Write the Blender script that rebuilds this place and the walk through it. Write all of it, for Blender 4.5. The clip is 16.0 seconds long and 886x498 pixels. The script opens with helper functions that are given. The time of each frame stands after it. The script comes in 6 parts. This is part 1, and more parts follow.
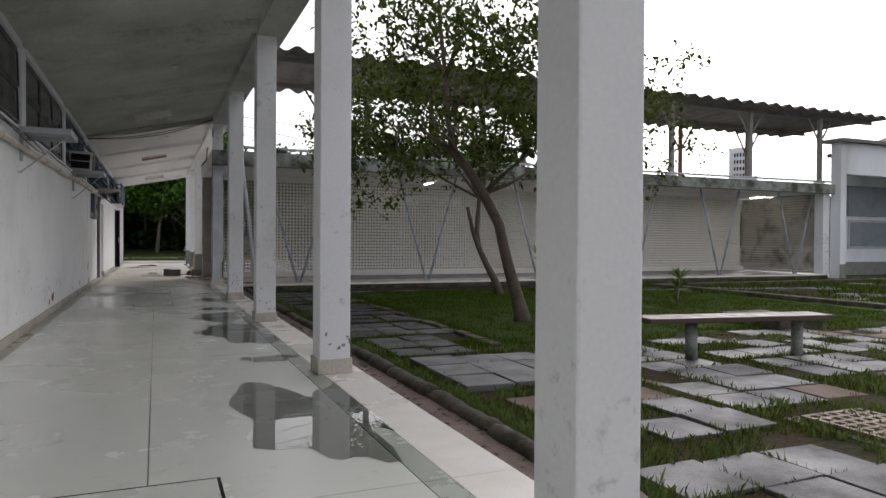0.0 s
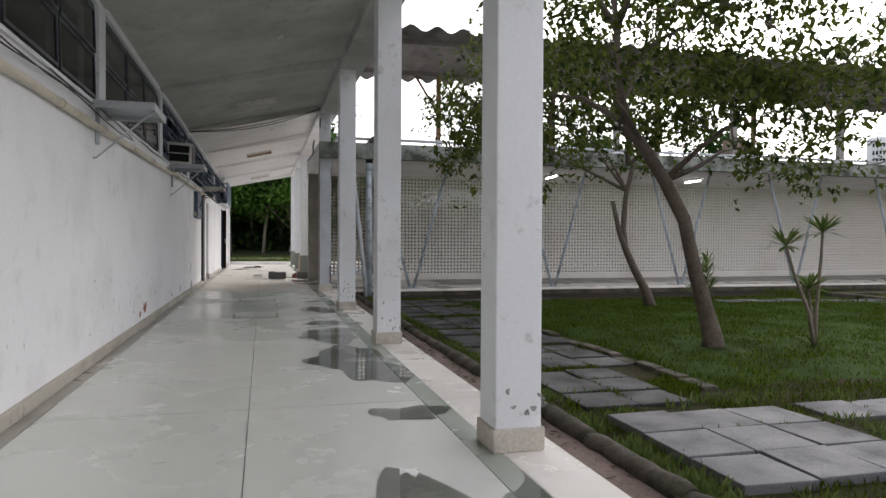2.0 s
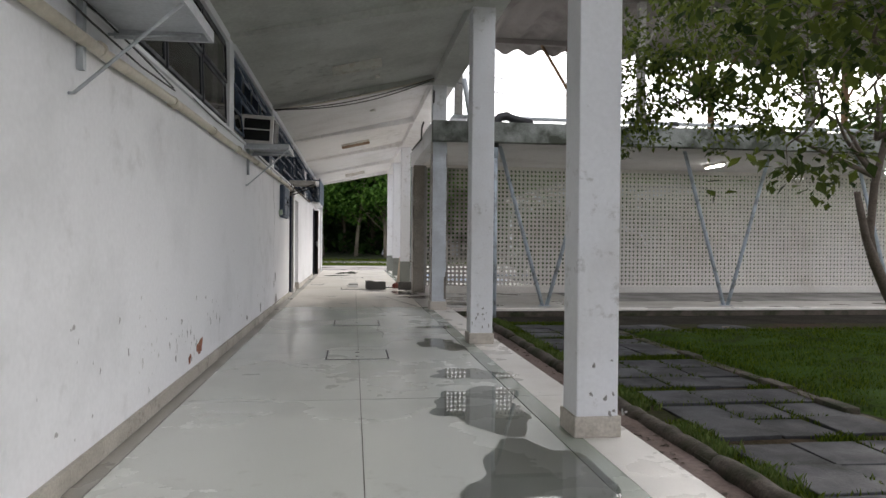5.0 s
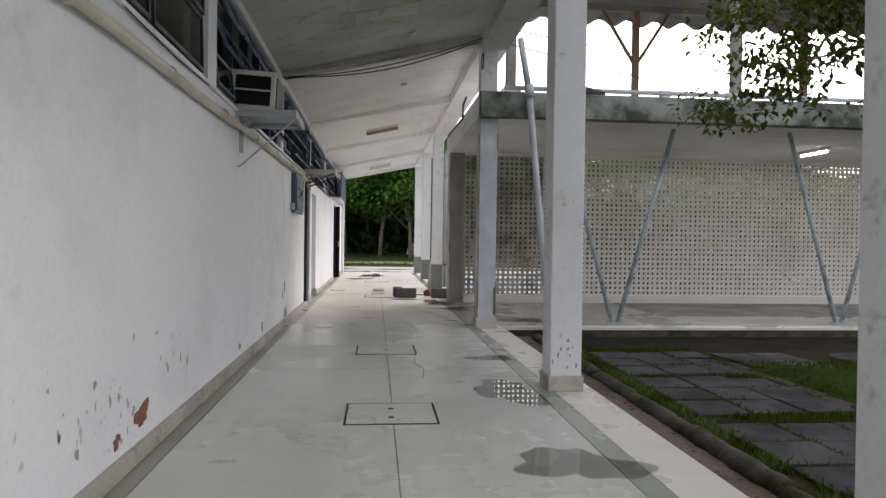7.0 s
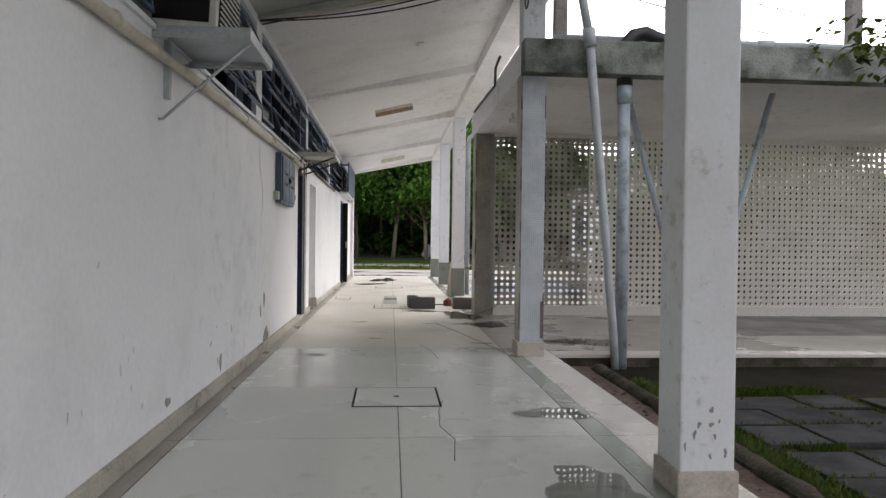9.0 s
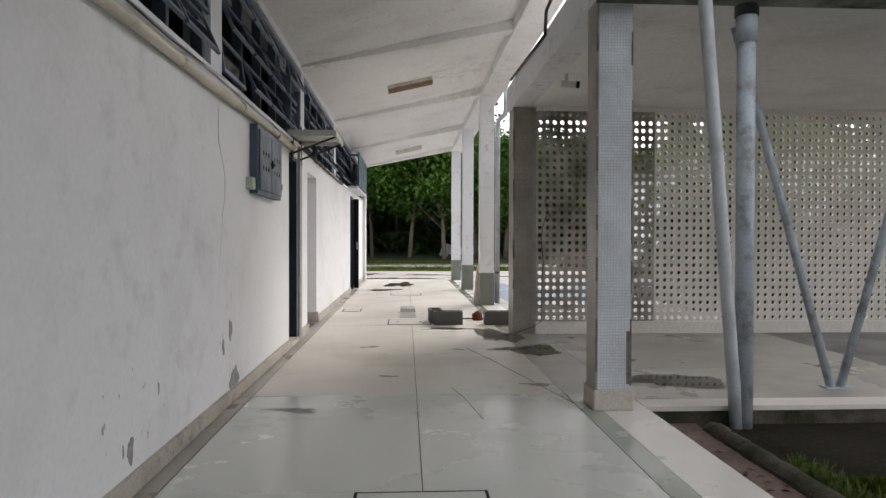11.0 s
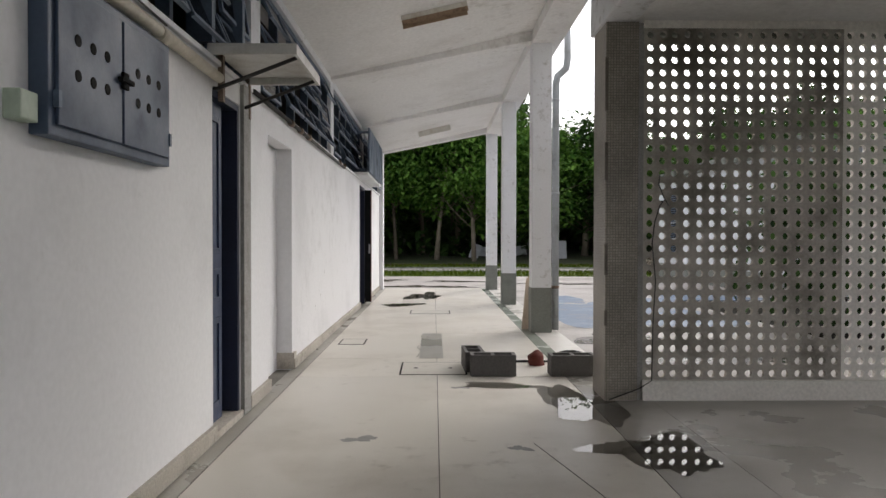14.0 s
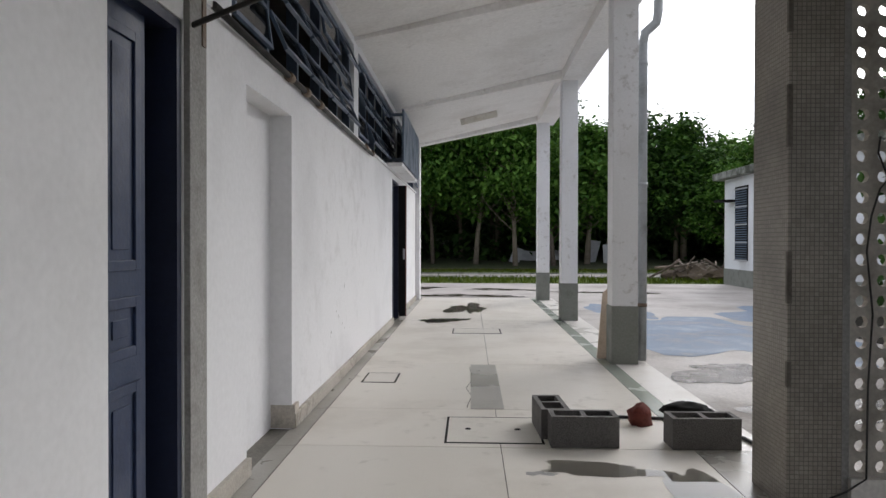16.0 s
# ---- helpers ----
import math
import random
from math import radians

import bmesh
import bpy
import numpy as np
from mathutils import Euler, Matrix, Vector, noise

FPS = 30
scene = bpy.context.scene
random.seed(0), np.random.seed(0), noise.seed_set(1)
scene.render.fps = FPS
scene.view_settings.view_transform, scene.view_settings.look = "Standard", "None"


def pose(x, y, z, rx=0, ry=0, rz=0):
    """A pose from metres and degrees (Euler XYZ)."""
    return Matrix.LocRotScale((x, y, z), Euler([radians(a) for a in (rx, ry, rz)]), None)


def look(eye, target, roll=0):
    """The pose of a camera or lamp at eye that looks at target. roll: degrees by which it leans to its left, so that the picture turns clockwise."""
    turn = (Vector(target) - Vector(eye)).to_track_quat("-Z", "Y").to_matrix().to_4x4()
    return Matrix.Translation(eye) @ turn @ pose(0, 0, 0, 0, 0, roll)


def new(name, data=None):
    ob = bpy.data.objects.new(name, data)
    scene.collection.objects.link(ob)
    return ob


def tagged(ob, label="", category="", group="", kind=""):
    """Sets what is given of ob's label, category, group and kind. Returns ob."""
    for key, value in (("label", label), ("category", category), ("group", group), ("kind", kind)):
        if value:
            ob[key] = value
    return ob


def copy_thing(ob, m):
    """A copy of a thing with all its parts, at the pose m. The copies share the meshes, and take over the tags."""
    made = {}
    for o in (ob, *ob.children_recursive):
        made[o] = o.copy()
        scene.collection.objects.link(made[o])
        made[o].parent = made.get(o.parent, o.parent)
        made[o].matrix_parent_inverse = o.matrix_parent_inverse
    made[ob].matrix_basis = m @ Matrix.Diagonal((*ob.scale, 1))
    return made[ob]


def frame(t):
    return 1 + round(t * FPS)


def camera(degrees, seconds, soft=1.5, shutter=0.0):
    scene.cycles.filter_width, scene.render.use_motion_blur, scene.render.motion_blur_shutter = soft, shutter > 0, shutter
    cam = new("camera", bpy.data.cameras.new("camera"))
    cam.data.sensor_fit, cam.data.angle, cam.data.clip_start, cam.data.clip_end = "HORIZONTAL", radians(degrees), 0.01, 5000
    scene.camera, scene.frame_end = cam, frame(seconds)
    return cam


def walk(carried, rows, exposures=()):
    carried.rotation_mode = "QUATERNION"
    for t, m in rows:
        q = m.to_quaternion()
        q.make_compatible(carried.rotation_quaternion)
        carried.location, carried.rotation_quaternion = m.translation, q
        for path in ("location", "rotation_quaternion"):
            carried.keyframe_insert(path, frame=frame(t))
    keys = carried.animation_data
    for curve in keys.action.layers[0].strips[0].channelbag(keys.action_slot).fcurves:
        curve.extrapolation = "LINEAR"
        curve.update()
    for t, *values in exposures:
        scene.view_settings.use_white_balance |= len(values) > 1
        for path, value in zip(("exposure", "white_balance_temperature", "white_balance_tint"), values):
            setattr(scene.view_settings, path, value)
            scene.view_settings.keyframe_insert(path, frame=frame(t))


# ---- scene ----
cam = camera(66.4, 16.0)
PATH = [
    (0, (-0.066, -0.077, 1.144), (0.715, 1.765, 1.12), 0.4),
    (0.5, (0.013, 0.476, 1.156), (0.751, 2.335, 1.129), 0.3),
    (1, (-0.004, 1.034, 1.168), (0.649, 2.924, 1.143), 0.4),
    (1.5, (0.009, 1.558, 1.161), (0.607, 3.467, 1.136), 0.3),
    (2, (-0.01, 2.134, 1.157), (0.504, 4.067, 1.131), 0.3),
    (2.5, (-0.04, 2.678, 1.159), (0.422, 4.624, 1.134), 0.4),
    (3, (-0.045, 3.268, 1.19), (0.361, 5.226, 1.166), 0.3),
    (3.5, (-0.068, 3.81, 1.209), (0.3, 5.775, 1.189), 0.6),
    (4, (-0.114, 4.447, 1.192), (0.22, 6.419, 1.173), 0.5),
    (4.5, (-0.139, 4.988, 1.194), (0.156, 6.966, 1.175), 0.5),
    (7, (-0.233, 7.928, 1.236), (-0.036, 9.919, 1.211), 0.8),
    (7.5, (-0.233, 8.509, 1.216), (-0.045, 10.5, 1.193), 0.9),
    (8, (-0.197, 9.118, 1.208), (-0.023, 11.11, 1.185), 0.7),
    (8.5, (-0.169, 9.703, 1.198), (-0.004, 11.696, 1.175), 0.8),
    (9, (-0.164, 10.307, 1.202), (-0.01, 12.301, 1.181), 0.7),
    (11.5, (-0.184, 13.115, 1.25), (-0.091, 15.112, 1.222), 0.1),
    (12, (-0.162, 13.731, 1.223), (-0.082, 15.729, 1.197), 0.1),
    (12.5, (-0.18, 14.32, 1.254), (-0.105, 16.319, 1.225), 0.1),
    (13, (-0.146, 14.926, 1.238), (-0.086, 16.925, 1.211), 0.2),
    (13.5, (-0.118, 15.502, 1.272), (-0.076, 17.502, 1.244), 0.1),
    (14, (-0.13, 16.075, 1.279), (-0.104, 18.074, 1.251), 0.1),
    (14.5, (-0.159, 16.585, 1.283), (-0.151, 18.585, 1.259), 0.1),
    (15, (-0.227, 17.139, 1.267), (-0.249, 19.139, 1.246), 0.1),
    (15.5, (-0.304, 17.636, 1.253), (-0.352, 19.635, 1.234), 0.2),
    (16, (-0.297, 18.112, 1.289), (-0.377, 20.11, 1.27), 0.1),
]
walk(cam, [(t, look(eye, target, roll)) for t, eye, target, roll in PATH],
     [(0, -0.4, 6500, 12), (0.8, -0.14, 6500, 12), (1.5, 0.08, 6500, 12), (3.0, 0.17, 6500, 11), (4.5, 0.26, 6500, 11), (7.0, 0.34, 6500, 11), (9.0, 0.38, 6550, 11), (11.5, 0.38, 6600, 11), (12.5, 0.38, 6600, 11), (14.0, 0.02, 6600, 11), (16.0, -0.16, 6300, 11)])

# ---------------- light ----------------
world = bpy.data.worlds.new("overcast_sky")
scene.world = world
world.use_nodes = True
wn = world.node_tree.nodes
wl = world.node_tree.links
sky = wn.new("ShaderNodeTexSky")
sky.sky_type = 'NISHITA'
sky.sun_disc = False
sky.sun_elevation = radians(29)
sky.sun_rotation = radians(40)
sky.air_density, sky.dust_density = 1.0, 4.0
hs = wn.new("ShaderNodeHueSaturation")
hs.inputs["Saturation"].default_value = 0.22
wl.new(sky.outputs[0], hs.inputs["Color"])
mixw = wn.new("ShaderNodeMix")
mixw.data_type = 'RGBA'
mixw.inputs[0].default_value = 0.46
mixw.inputs[7].default_value = (11.2, 11.2, 12.0, 1)
wl.new(hs.outputs[0], mixw.inputs[6])
wl.new(mixw.outputs[2], wn["Background"].inputs[0])
wn["Background"].inputs[1].default_value = 0.18

sun_data = bpy.data.lights.new("sun", 'SUN')
sun_data.energy, sun_data.angle, sun_data.color = 1.1, radians(30), (1.0, 0.96, 0.9)
sun_lamp = new("sun", sun_data)
sun_lamp.matrix_world = look((23, 35.4, 19.8), (0, 8, 0))

# ---------------- helpers of this scene ----------------
def nodes_of(name):
    m = bpy.data.materials.new(name)
    m.use_nodes = True
    nt = m.node_tree
    return m, nt.nodes, nt.links, nt.nodes["Principled BSDF"]


def surface(name, base, rough=0.6, dark=None, stain=0.35, scale=1.2, grain=40.0, grain_amt=0.12, bump=0.15, bump_scale=60.0,
            metal=0.0, spec=0.5, streak=False, rough_var=0.15, random_amt=0.0, stain_lo=0.5, stain_hi=0.72, fleck=0.0, fleck_scale=9.0, fleck_colour=(0.2, 0.19, 0.17)):
    """A painted, mineral or metal surface with stains at one scale and grain at another."""
    m, n, l, b = nodes_of(name)
    dark = dark or tuple(c * 0.55 for c in base)
    geo = n.new("ShaderNodeNewGeometry")
    mp = n.new("ShaderNodeMapping")
    l.new(geo.outputs["Position"], mp.inputs["Vector"])
    if streak:
        mp.inputs["Scale"].default_value = (0.8, 0.8, 0.2)
    big = n.new("ShaderNodeTexNoise")
    big.inputs["Scale"].default_value, big.inputs["Detail"].default_value, big.inputs["Roughness"].default_value = scale, (3 if streak else 7), 0.6
    l.new(mp.outputs[0], big.inputs["Vector"])
    ramp = n.new("ShaderNodeMapRange")
    ramp.inputs[1].default_value, ramp.inputs[2].default_value = stain_lo, stain_hi
    ramp.inputs[4].default_value = stain
    l.new(big.outputs[0], ramp.inputs[0])
    mix = n.new("ShaderNodeMix")
    mix.data_type = 'RGBA'
    mix.inputs[6].default_value, mix.inputs[7].default_value = (*base, 1), (*dark, 1)
    l.new(ramp.outputs[0], mix.inputs[0])
    tone = mix.outputs[2]
    if fleck:
        # small flakes and grime that come in patches
        fl = n.new("ShaderNodeTexNoise")
        fl.inputs["Scale"].default_value, fl.inputs["Detail"].default_value, fl.inputs["Roughness"].default_value = fleck_scale, 9, 0.68
        l.new(mp.outputs[0], fl.inputs["Vector"])
        where = n.new("ShaderNodeTexNoise")
        where.inputs["Scale"].default_value, where.inputs["Detail"].default_value = fleck_scale * 0.09, 3
        l.new(geo.outputs["Position"], where.inputs["Vector"])
        both = n.new("ShaderNodeMath")
        both.operation = 'MULTIPLY_ADD'
        both.inputs[1].default_value = 0.55
        l.new(where.outputs[0], both.inputs[0])
        l.new(fl.outputs[0], both.inputs[2])
        fm = n.new("ShaderNodeMapRange")
        fm.inputs[1].default_value, fm.inputs[2].default_value, fm.inputs[4].default_value = 0.86, 1.02, fleck
        l.new(both.outputs[0], fm.inputs[0])
        fx = n.new("ShaderNodeMix")
        fx.data_type = 'RGBA'
        fx.inputs[7].default_value = (*fleck_colour, 1)
        l.new(tone, fx.inputs[6])
        l.new(fm.outputs[0], fx.inputs[0])
        tone = fx.outputs[2]
    fine = n.new("ShaderNodeTexNoise")
    fine.inputs["Scale"].default_value, fine.inputs["Detail"].default_value = grain, 4
    l.new(geo.outputs["Position"], fine.inputs["Vector"])
    gr = n.new("ShaderNodeMapRange")
    gr.inputs[1].default_value, gr.inputs[2].default_value = 0.3, 0.7
    gr.inputs[3].default_value, gr.inputs[4].default_value = 1 - grain_amt, 1 + grain_amt
    l.new(fine.outputs[0], gr.inputs[0])
    mul = n.new("ShaderNodeVectorMath")
    mul.operation = 'SCALE'
    l.new(tone, mul.inputs[0])
    l.new(gr.outputs[0], mul.inputs["Scale"])
    out = mul.outputs[0]
    if random_amt:
        info = n.new("ShaderNodeObjectInfo")
        rr = n.new("ShaderNodeMapRange")
        rr.inputs[3].default_value, rr.inputs[4].default_value = 1 - random_amt, 1 + random_amt
        l.new(info.outputs["Random"], rr.inputs[0])
        mul2 = n.new("ShaderNodeVectorMath")
        mul2.operation = 'SCALE'
        l.new(out, mul2.inputs[0])
        l.new(rr.outputs[0], mul2.inputs["Scale"])
        out = mul2.outputs[0]
    l.new(out, b.inputs["Base Color"])
    rv = n.new("ShaderNodeMapRange")
    rv.inputs[1].default_value, rv.inputs[2].default_value = 0.35, 0.65
    rv.inputs[3].default_value, rv.inputs[4].default_value = max(0.02, rough - rough_var), min(1, rough + rough_var)
    l.new(big.outputs[0], rv.inputs[0])
    l.new(rv.outputs[0], b.inputs["Roughness"])
    b.inputs["Metallic"].default_value = metal
    b.inputs["Specular IOR Level"].default_value = spec
    if bump:
        bn = n.new("ShaderNodeTexNoise")
        bn.inputs["Scale"].default_value, bn.inputs["Detail"].default_value = bump_scale, 5
        l.new(geo.outputs["Position"], bn.inputs["Vector"])
        bp = n.new("ShaderNodeBump")
        bp.inputs["Strength"].default_value, bp.inputs["Distance"].default_value = bump, 0.01
        l.new(bn.outputs[0], bp.inputs["Height"])
        l.new(bp.outputs[0], b.inputs["Normal"])
    return m


def leaf_material(name, a, c, tr=0.35):
    """Leaves whose colour varies from one to the next, lit through a little."""
    m, n, l, b = nodes_of(name)
    geo = n.new("ShaderNodeNewGeometry")
    mix = n.new("ShaderNodeMix")
    mix.data_type = 'RGBA'
    mix.inputs[6].default_value, mix.inputs[7].default_value = (*a, 1), (*c, 1)
    l.new(geo.outputs["Random Per Island"], mix.inputs[0])
    l.new(mix.outputs[2], b.inputs["Base Color"])
    b.inputs["Roughness"].default_value = 0.6
    b.inputs["Specular IOR Level"].default_value = 0.06
    t = n.new("ShaderNodeBsdfTranslucent")
    l.new(mix.outputs[2], t.inputs["Color"])
    ms = n.new("ShaderNodeMixShader")
    ms.inputs[0].default_value = tr
    l.new(b.outputs[0], ms.inputs[1])
    l.new(t.outputs[0], ms.inputs[2])
    l.new(ms.outputs[0], n["Material Output"].inputs[0])
    return m


def mosaic(name, a, c, joint, size):
    """Small square glass mosaic with grout joints."""
    m, n, l, b = nodes_of(name)
    geo = n.new("ShaderNodeNewGeometry")
    sep = n.new("ShaderNodeSeparateXYZ")
    l.new(geo.outputs["Position"], sep.inputs[0])
    add = n.new("ShaderNodeMath")
    l.new(sep.outputs[0], add.inputs[0])
    l.new(sep.outputs[1], add.inputs[1])
    com = n.new("ShaderNodeCombineXYZ")
    l.new(add.outputs[0], com.inputs[0])
    l.new(sep.outputs[2], com.inputs[1])
    br = n.new("ShaderNodeTexBrick")
    br.offset = 0.0
    br.inputs["Color1"].default_value, br.inputs["Color2"].default_value, br.inputs["Mortar"].default_value = (*a, 1), (*c, 1), (*joint, 1)
    br.inputs["Scale"].default_value = 1.0
    br.inputs["Brick Width"].default_value = br.inputs["Row Height"].default_value = size
    br.inputs["Mortar Size"].default_value = size * 0.09
    l.new(com.outputs[0], br.inputs["Vector"])
    no = n.new("ShaderNodeTexNoise")
    no.inputs["Scale"].default_value, no.inputs["Detail"].default_value = 3.0, 6
    l.new(geo.outputs["Position"], no.inputs["Vector"])
    mr = n.new("ShaderNodeMapRange")
    mr.inputs[1].default_value, mr.inputs[2].default_value, mr.inputs[3].default_value, mr.inputs[4].default_value = 0.3, 0.7, 0.75, 1.1
    l.new(no.outputs[0], mr.inputs[0])
    mul = n.new("ShaderNodeVectorMath")
    mul.operation = 'SCALE'
    l.new(br.outputs[0], mul.inputs[0])
    l.new(mr.outputs[0], mul.inputs["Scale"])
    l.new(mul.outputs[0], b.inputs["Base Color"])
    bp = n.new("ShaderNodeBump")
    bp.invert = True
    bp.inputs["Strength"].default_value, bp.inputs["Distance"].default_value = 0.4, 0.004
    l.new(br.outputs["Fac"], bp.inputs["Height"])
    l.new(bp.outputs[0], b.inputs["Normal"])
    b.inputs["Roughness"].default_value = 0.35
    return m


def glowing(name, colour, strength):
    m, n, l, b = nodes_of(name)
    b.inputs["Emission Color"].default_value = (*colour, 1)
    b.inputs["Emission Strength"].default_value = strength
    b.inputs["Base Color"].default_value = (0.9, 0.9, 0.9, 1)
    return m


# ---------------- materials ----------------
M_WALL = surface("white_wall_paint", (0.80, 0.80, 0.81), 0.75, (0.55, 0.55, 0.55), 0.5, 0.75, 30, 0.03, 0.03, 45, stain_lo=0.52, stain_hi=0.76, fleck=0.3, fleck_scale=4.5, fleck_colour=(0.48, 0.47, 0.46))
M_COL = surface("white_column_paint", (0.78, 0.79, 0.81), 0.7, (0.50, 0.47, 0.42), 0.35, 1.1, 40, 0.03, 0.06, 50, stain_lo=0.52, stain_hi=0.8, fleck=0.6, fleck_scale=11, fleck_colour=(0.30, 0.28, 0.25))
M_PLINTH = surface("beige_plinth", (0.52, 0.48, 0.42), 0.7, (0.26, 0.22, 0.17), 0.6, 4, 50, 0.14, 0.25, fleck=0.6, fleck_scale=14)
M_GREYPLINTH = surface("grey_paint", (0.20, 0.21, 0.19), 0.7, (0.12, 0.12, 0.10), 0.5, 4, 50, 0.12, 0.2)
M_CEIL = surface("ceiling_paint", (0.86, 0.85, 0.84), 0.85, (0.50, 0.47, 0.43), 0.5, 0.7, 25, 0.06, 0.12, 50, stain_lo=0.47, stain_hi=0.75, fleck=0.4, fleck_scale=6, fleck_colour=(0.40, 0.37, 0.33))
M_CEILGREY = surface("grey_ceiling_paint", (0.53, 0.54, 0.505), 0.85, (0.25, 0.245, 0.225), 0.65, 0.7, 25, 0.08, 0.12, 50, stain_lo=0.42, stain_hi=0.72, fleck=0.5, fleck_scale=5, fleck_colour=(0.16, 0.15, 0.13))
M_FLOORWARM = surface("worn_beige_terrazzo", (0.68, 0.645, 0.58), 0.4, (0.38, 0.34, 0.28), 0.45, 0.8, 160, 0.08, 0.02, 30, spec=0.3, rough_var=0.1, random_amt=0.05, fleck=0.45, fleck_scale=6, fleck_colour=(0.26, 0.22, 0.17))
M_FLOOR = surface("polished_terrazzo", (0.62, 0.635, 0.59), 0.26, (0.45, 0.455, 0.41), 0.4, 0.6, 160, 0.08, 0.02, 30, spec=0.35, rough_var=0.09, random_amt=0.04, fleck=0.35, fleck_scale=6, fleck_colour=(0.33, 0.32, 0.27))
M_STRIP = surface("pale_terrazzo", (0.74, 0.71, 0.66), 0.35, (0.50, 0.45, 0.38), 0.4, 1.1, 120, 0.07, 0.03)
M_GREYSTRIP = surface("grey_terrazzo", (0.36, 0.39, 0.34), 0.22, (0.22, 0.24, 0.20), 0.4, 1.5, 120, 0.08, 0.02)
M_JOINT = surface("dark_joint", (0.16, 0.15, 0.13), 0.8, None, 0.5, 3, 60, 0.2, 0.2)
# worn terrazzo, base darkened to hold the shade below the walkway roof
M_CANFLOOR = surface("worn_shaded_terrazzo", (0.36, 0.345, 0.31), 0.34, (0.26, 0.24, 0.20), 0.6, 0.8, 120, 0.1, 0.04, rough_var=0.12)
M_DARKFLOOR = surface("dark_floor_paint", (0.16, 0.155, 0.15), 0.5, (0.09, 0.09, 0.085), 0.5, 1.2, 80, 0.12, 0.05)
M_BASE = surface("beige_baseboard", (0.44, 0.41, 0.355), 0.6, (0.20, 0.17, 0.13), 0.6, 1.8, 60, 0.14, 0.25, fleck=0.7, fleck_scale=9, fleck_colour=(0.12, 0.10, 0.07))
M_CONC = surface("weathered_concrete", (0.25, 0.265, 0.24), 0.85, (0.035, 0.04, 0.025), 0.9, 2.4, 50, 0.22, 0.5, 40, stain_lo=0.40, stain_hi=0.62)
M_KERB = surface("kerb_concrete", (0.085, 0.068, 0.052), 0.9, (0.022, 0.03, 0.010), 0.85, 3.5, 60, 0.3, 0.8, 30, stain_lo=0.42, stain_hi=0.62)
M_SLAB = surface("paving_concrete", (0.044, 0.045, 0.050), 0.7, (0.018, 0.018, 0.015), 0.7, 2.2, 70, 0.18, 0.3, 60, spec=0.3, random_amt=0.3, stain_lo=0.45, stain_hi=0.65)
M_DIRT = surface("damp_earth", (0.026, 0.023, 0.017), 0.95, (0.013, 0.014, 0.01), 0.7, 1.5, 30, 0.3, 0.6, 25, spec=0.08)
M_GUTTER = surface("gutter_sediment", (0.17, 0.12, 0.10), 0.85, (0.06, 0.05, 0.04), 0.7, 1.4, 30, 0.25, 0.5, 25)
M_GROUND = surface("mossy_ground", (0.032, 0.045, 0.014), 0.95, (0.04, 0.032, 0.02), 0.9, 0.35, 12, 0.4, 0.8, 15)
M_LEAFLITTER = surface("forest_floor", (0.075, 0.055, 0.035), 0.95, (0.03, 0.03, 0.018), 0.8, 0.5, 15, 0.4, 0.8, 15)
M_YARD = surface("yard_concrete", (0.42, 0.39, 0.36), 0.6, (0.17, 0.15, 0.13), 0.7, 0.5, 40, 0.15, 0.2, 25, rough_var=0.25)
M_BLUEYARD = surface("faded_blue_paint", (0.13, 0.19, 0.28), 0.6, (0.34, 0.33, 0.32), 0.9, 1.4, 40, 0.15, 0.15, rough_var=0.2)
M_STEEL = surface("blue_grey_steel", (0.10, 0.14, 0.20), 0.5, (0.025, 0.03, 0.045), 0.6, 3, 60, 0.12, 0.1)
M_STEELDARK = surface("dark_steel_frame", (0.028, 0.032, 0.042), 0.5, (0.015, 0.016, 0.02), 0.5, 3, 60, 0.12, 0.1)
M_DOOR = surface("blue_door_paint", (0.020, 0.036, 0.085), 0.5, (0.012, 0.018, 0.04), 0.6, 2.5, 40, 0.15, 0.12)
M_NAVY = surface("navy_paint", (0.012, 0.018, 0.045), 0.55, None, 0.4, 2, 40, 0.1, 0.1)
M_PANELBOX = surface("slate_enamel", (0.058, 0.085, 0.135), 0.5, (0.035, 0.05, 0.075), 0.5, 3, 60, 0.06, 0.05)
M_POLE = surface("pale_blue_pole_paint", (0.42, 0.48, 0.53), 0.5, (0.13, 0.12, 0.10), 0.6, 5, 60, 0.1, 0.15, stain_lo=0.5, stain_hi=0.62)
M_PVC = surface("grey_plastic_pipe", (0.44, 0.47, 0.49), 0.45, (0.18, 0.18, 0.16), 0.6, 4, 40, 0.06, 0.05)
M_PVCWHITE = surface("cream_plastic_pipe", (0.60, 0.55, 0.45), 0.5, (0.28, 0.24, 0.18), 0.5, 3, 40, 0.08, 0.05)
M_BLACKPIPE = surface("black_rubber", (0.02, 0.02, 0.022), 0.5, None, 0.4, 3, 40, 0.1, 0.1)
M_SCREEN = surface("white_screen_blocks", (0.84, 0.81, 0.76), 0.75, (0.46, 0.41, 0.34), 0.4, 0.9, 40, 0.1, 0.2, 60, stain_lo=0.5, stain_hi=0.78)
# grime stains over a base darkened for the shade under the roof
M_SCREENGRIMSHADE = surface("grimy_shaded_screen_blocks", (0.48, 0.45, 0.40), 0.8, (0.10, 0.09, 0.07), 0.85, 1.6, 40, 0.12, 0.2, 60, stain_lo=0.46, stain_hi=0.68)
M_TILEPIER = mosaic("brown_mosaic", (0.37, 0.335, 0.285), (0.29, 0.26, 0.22), (0.17, 0.15, 0.125), 0.022)
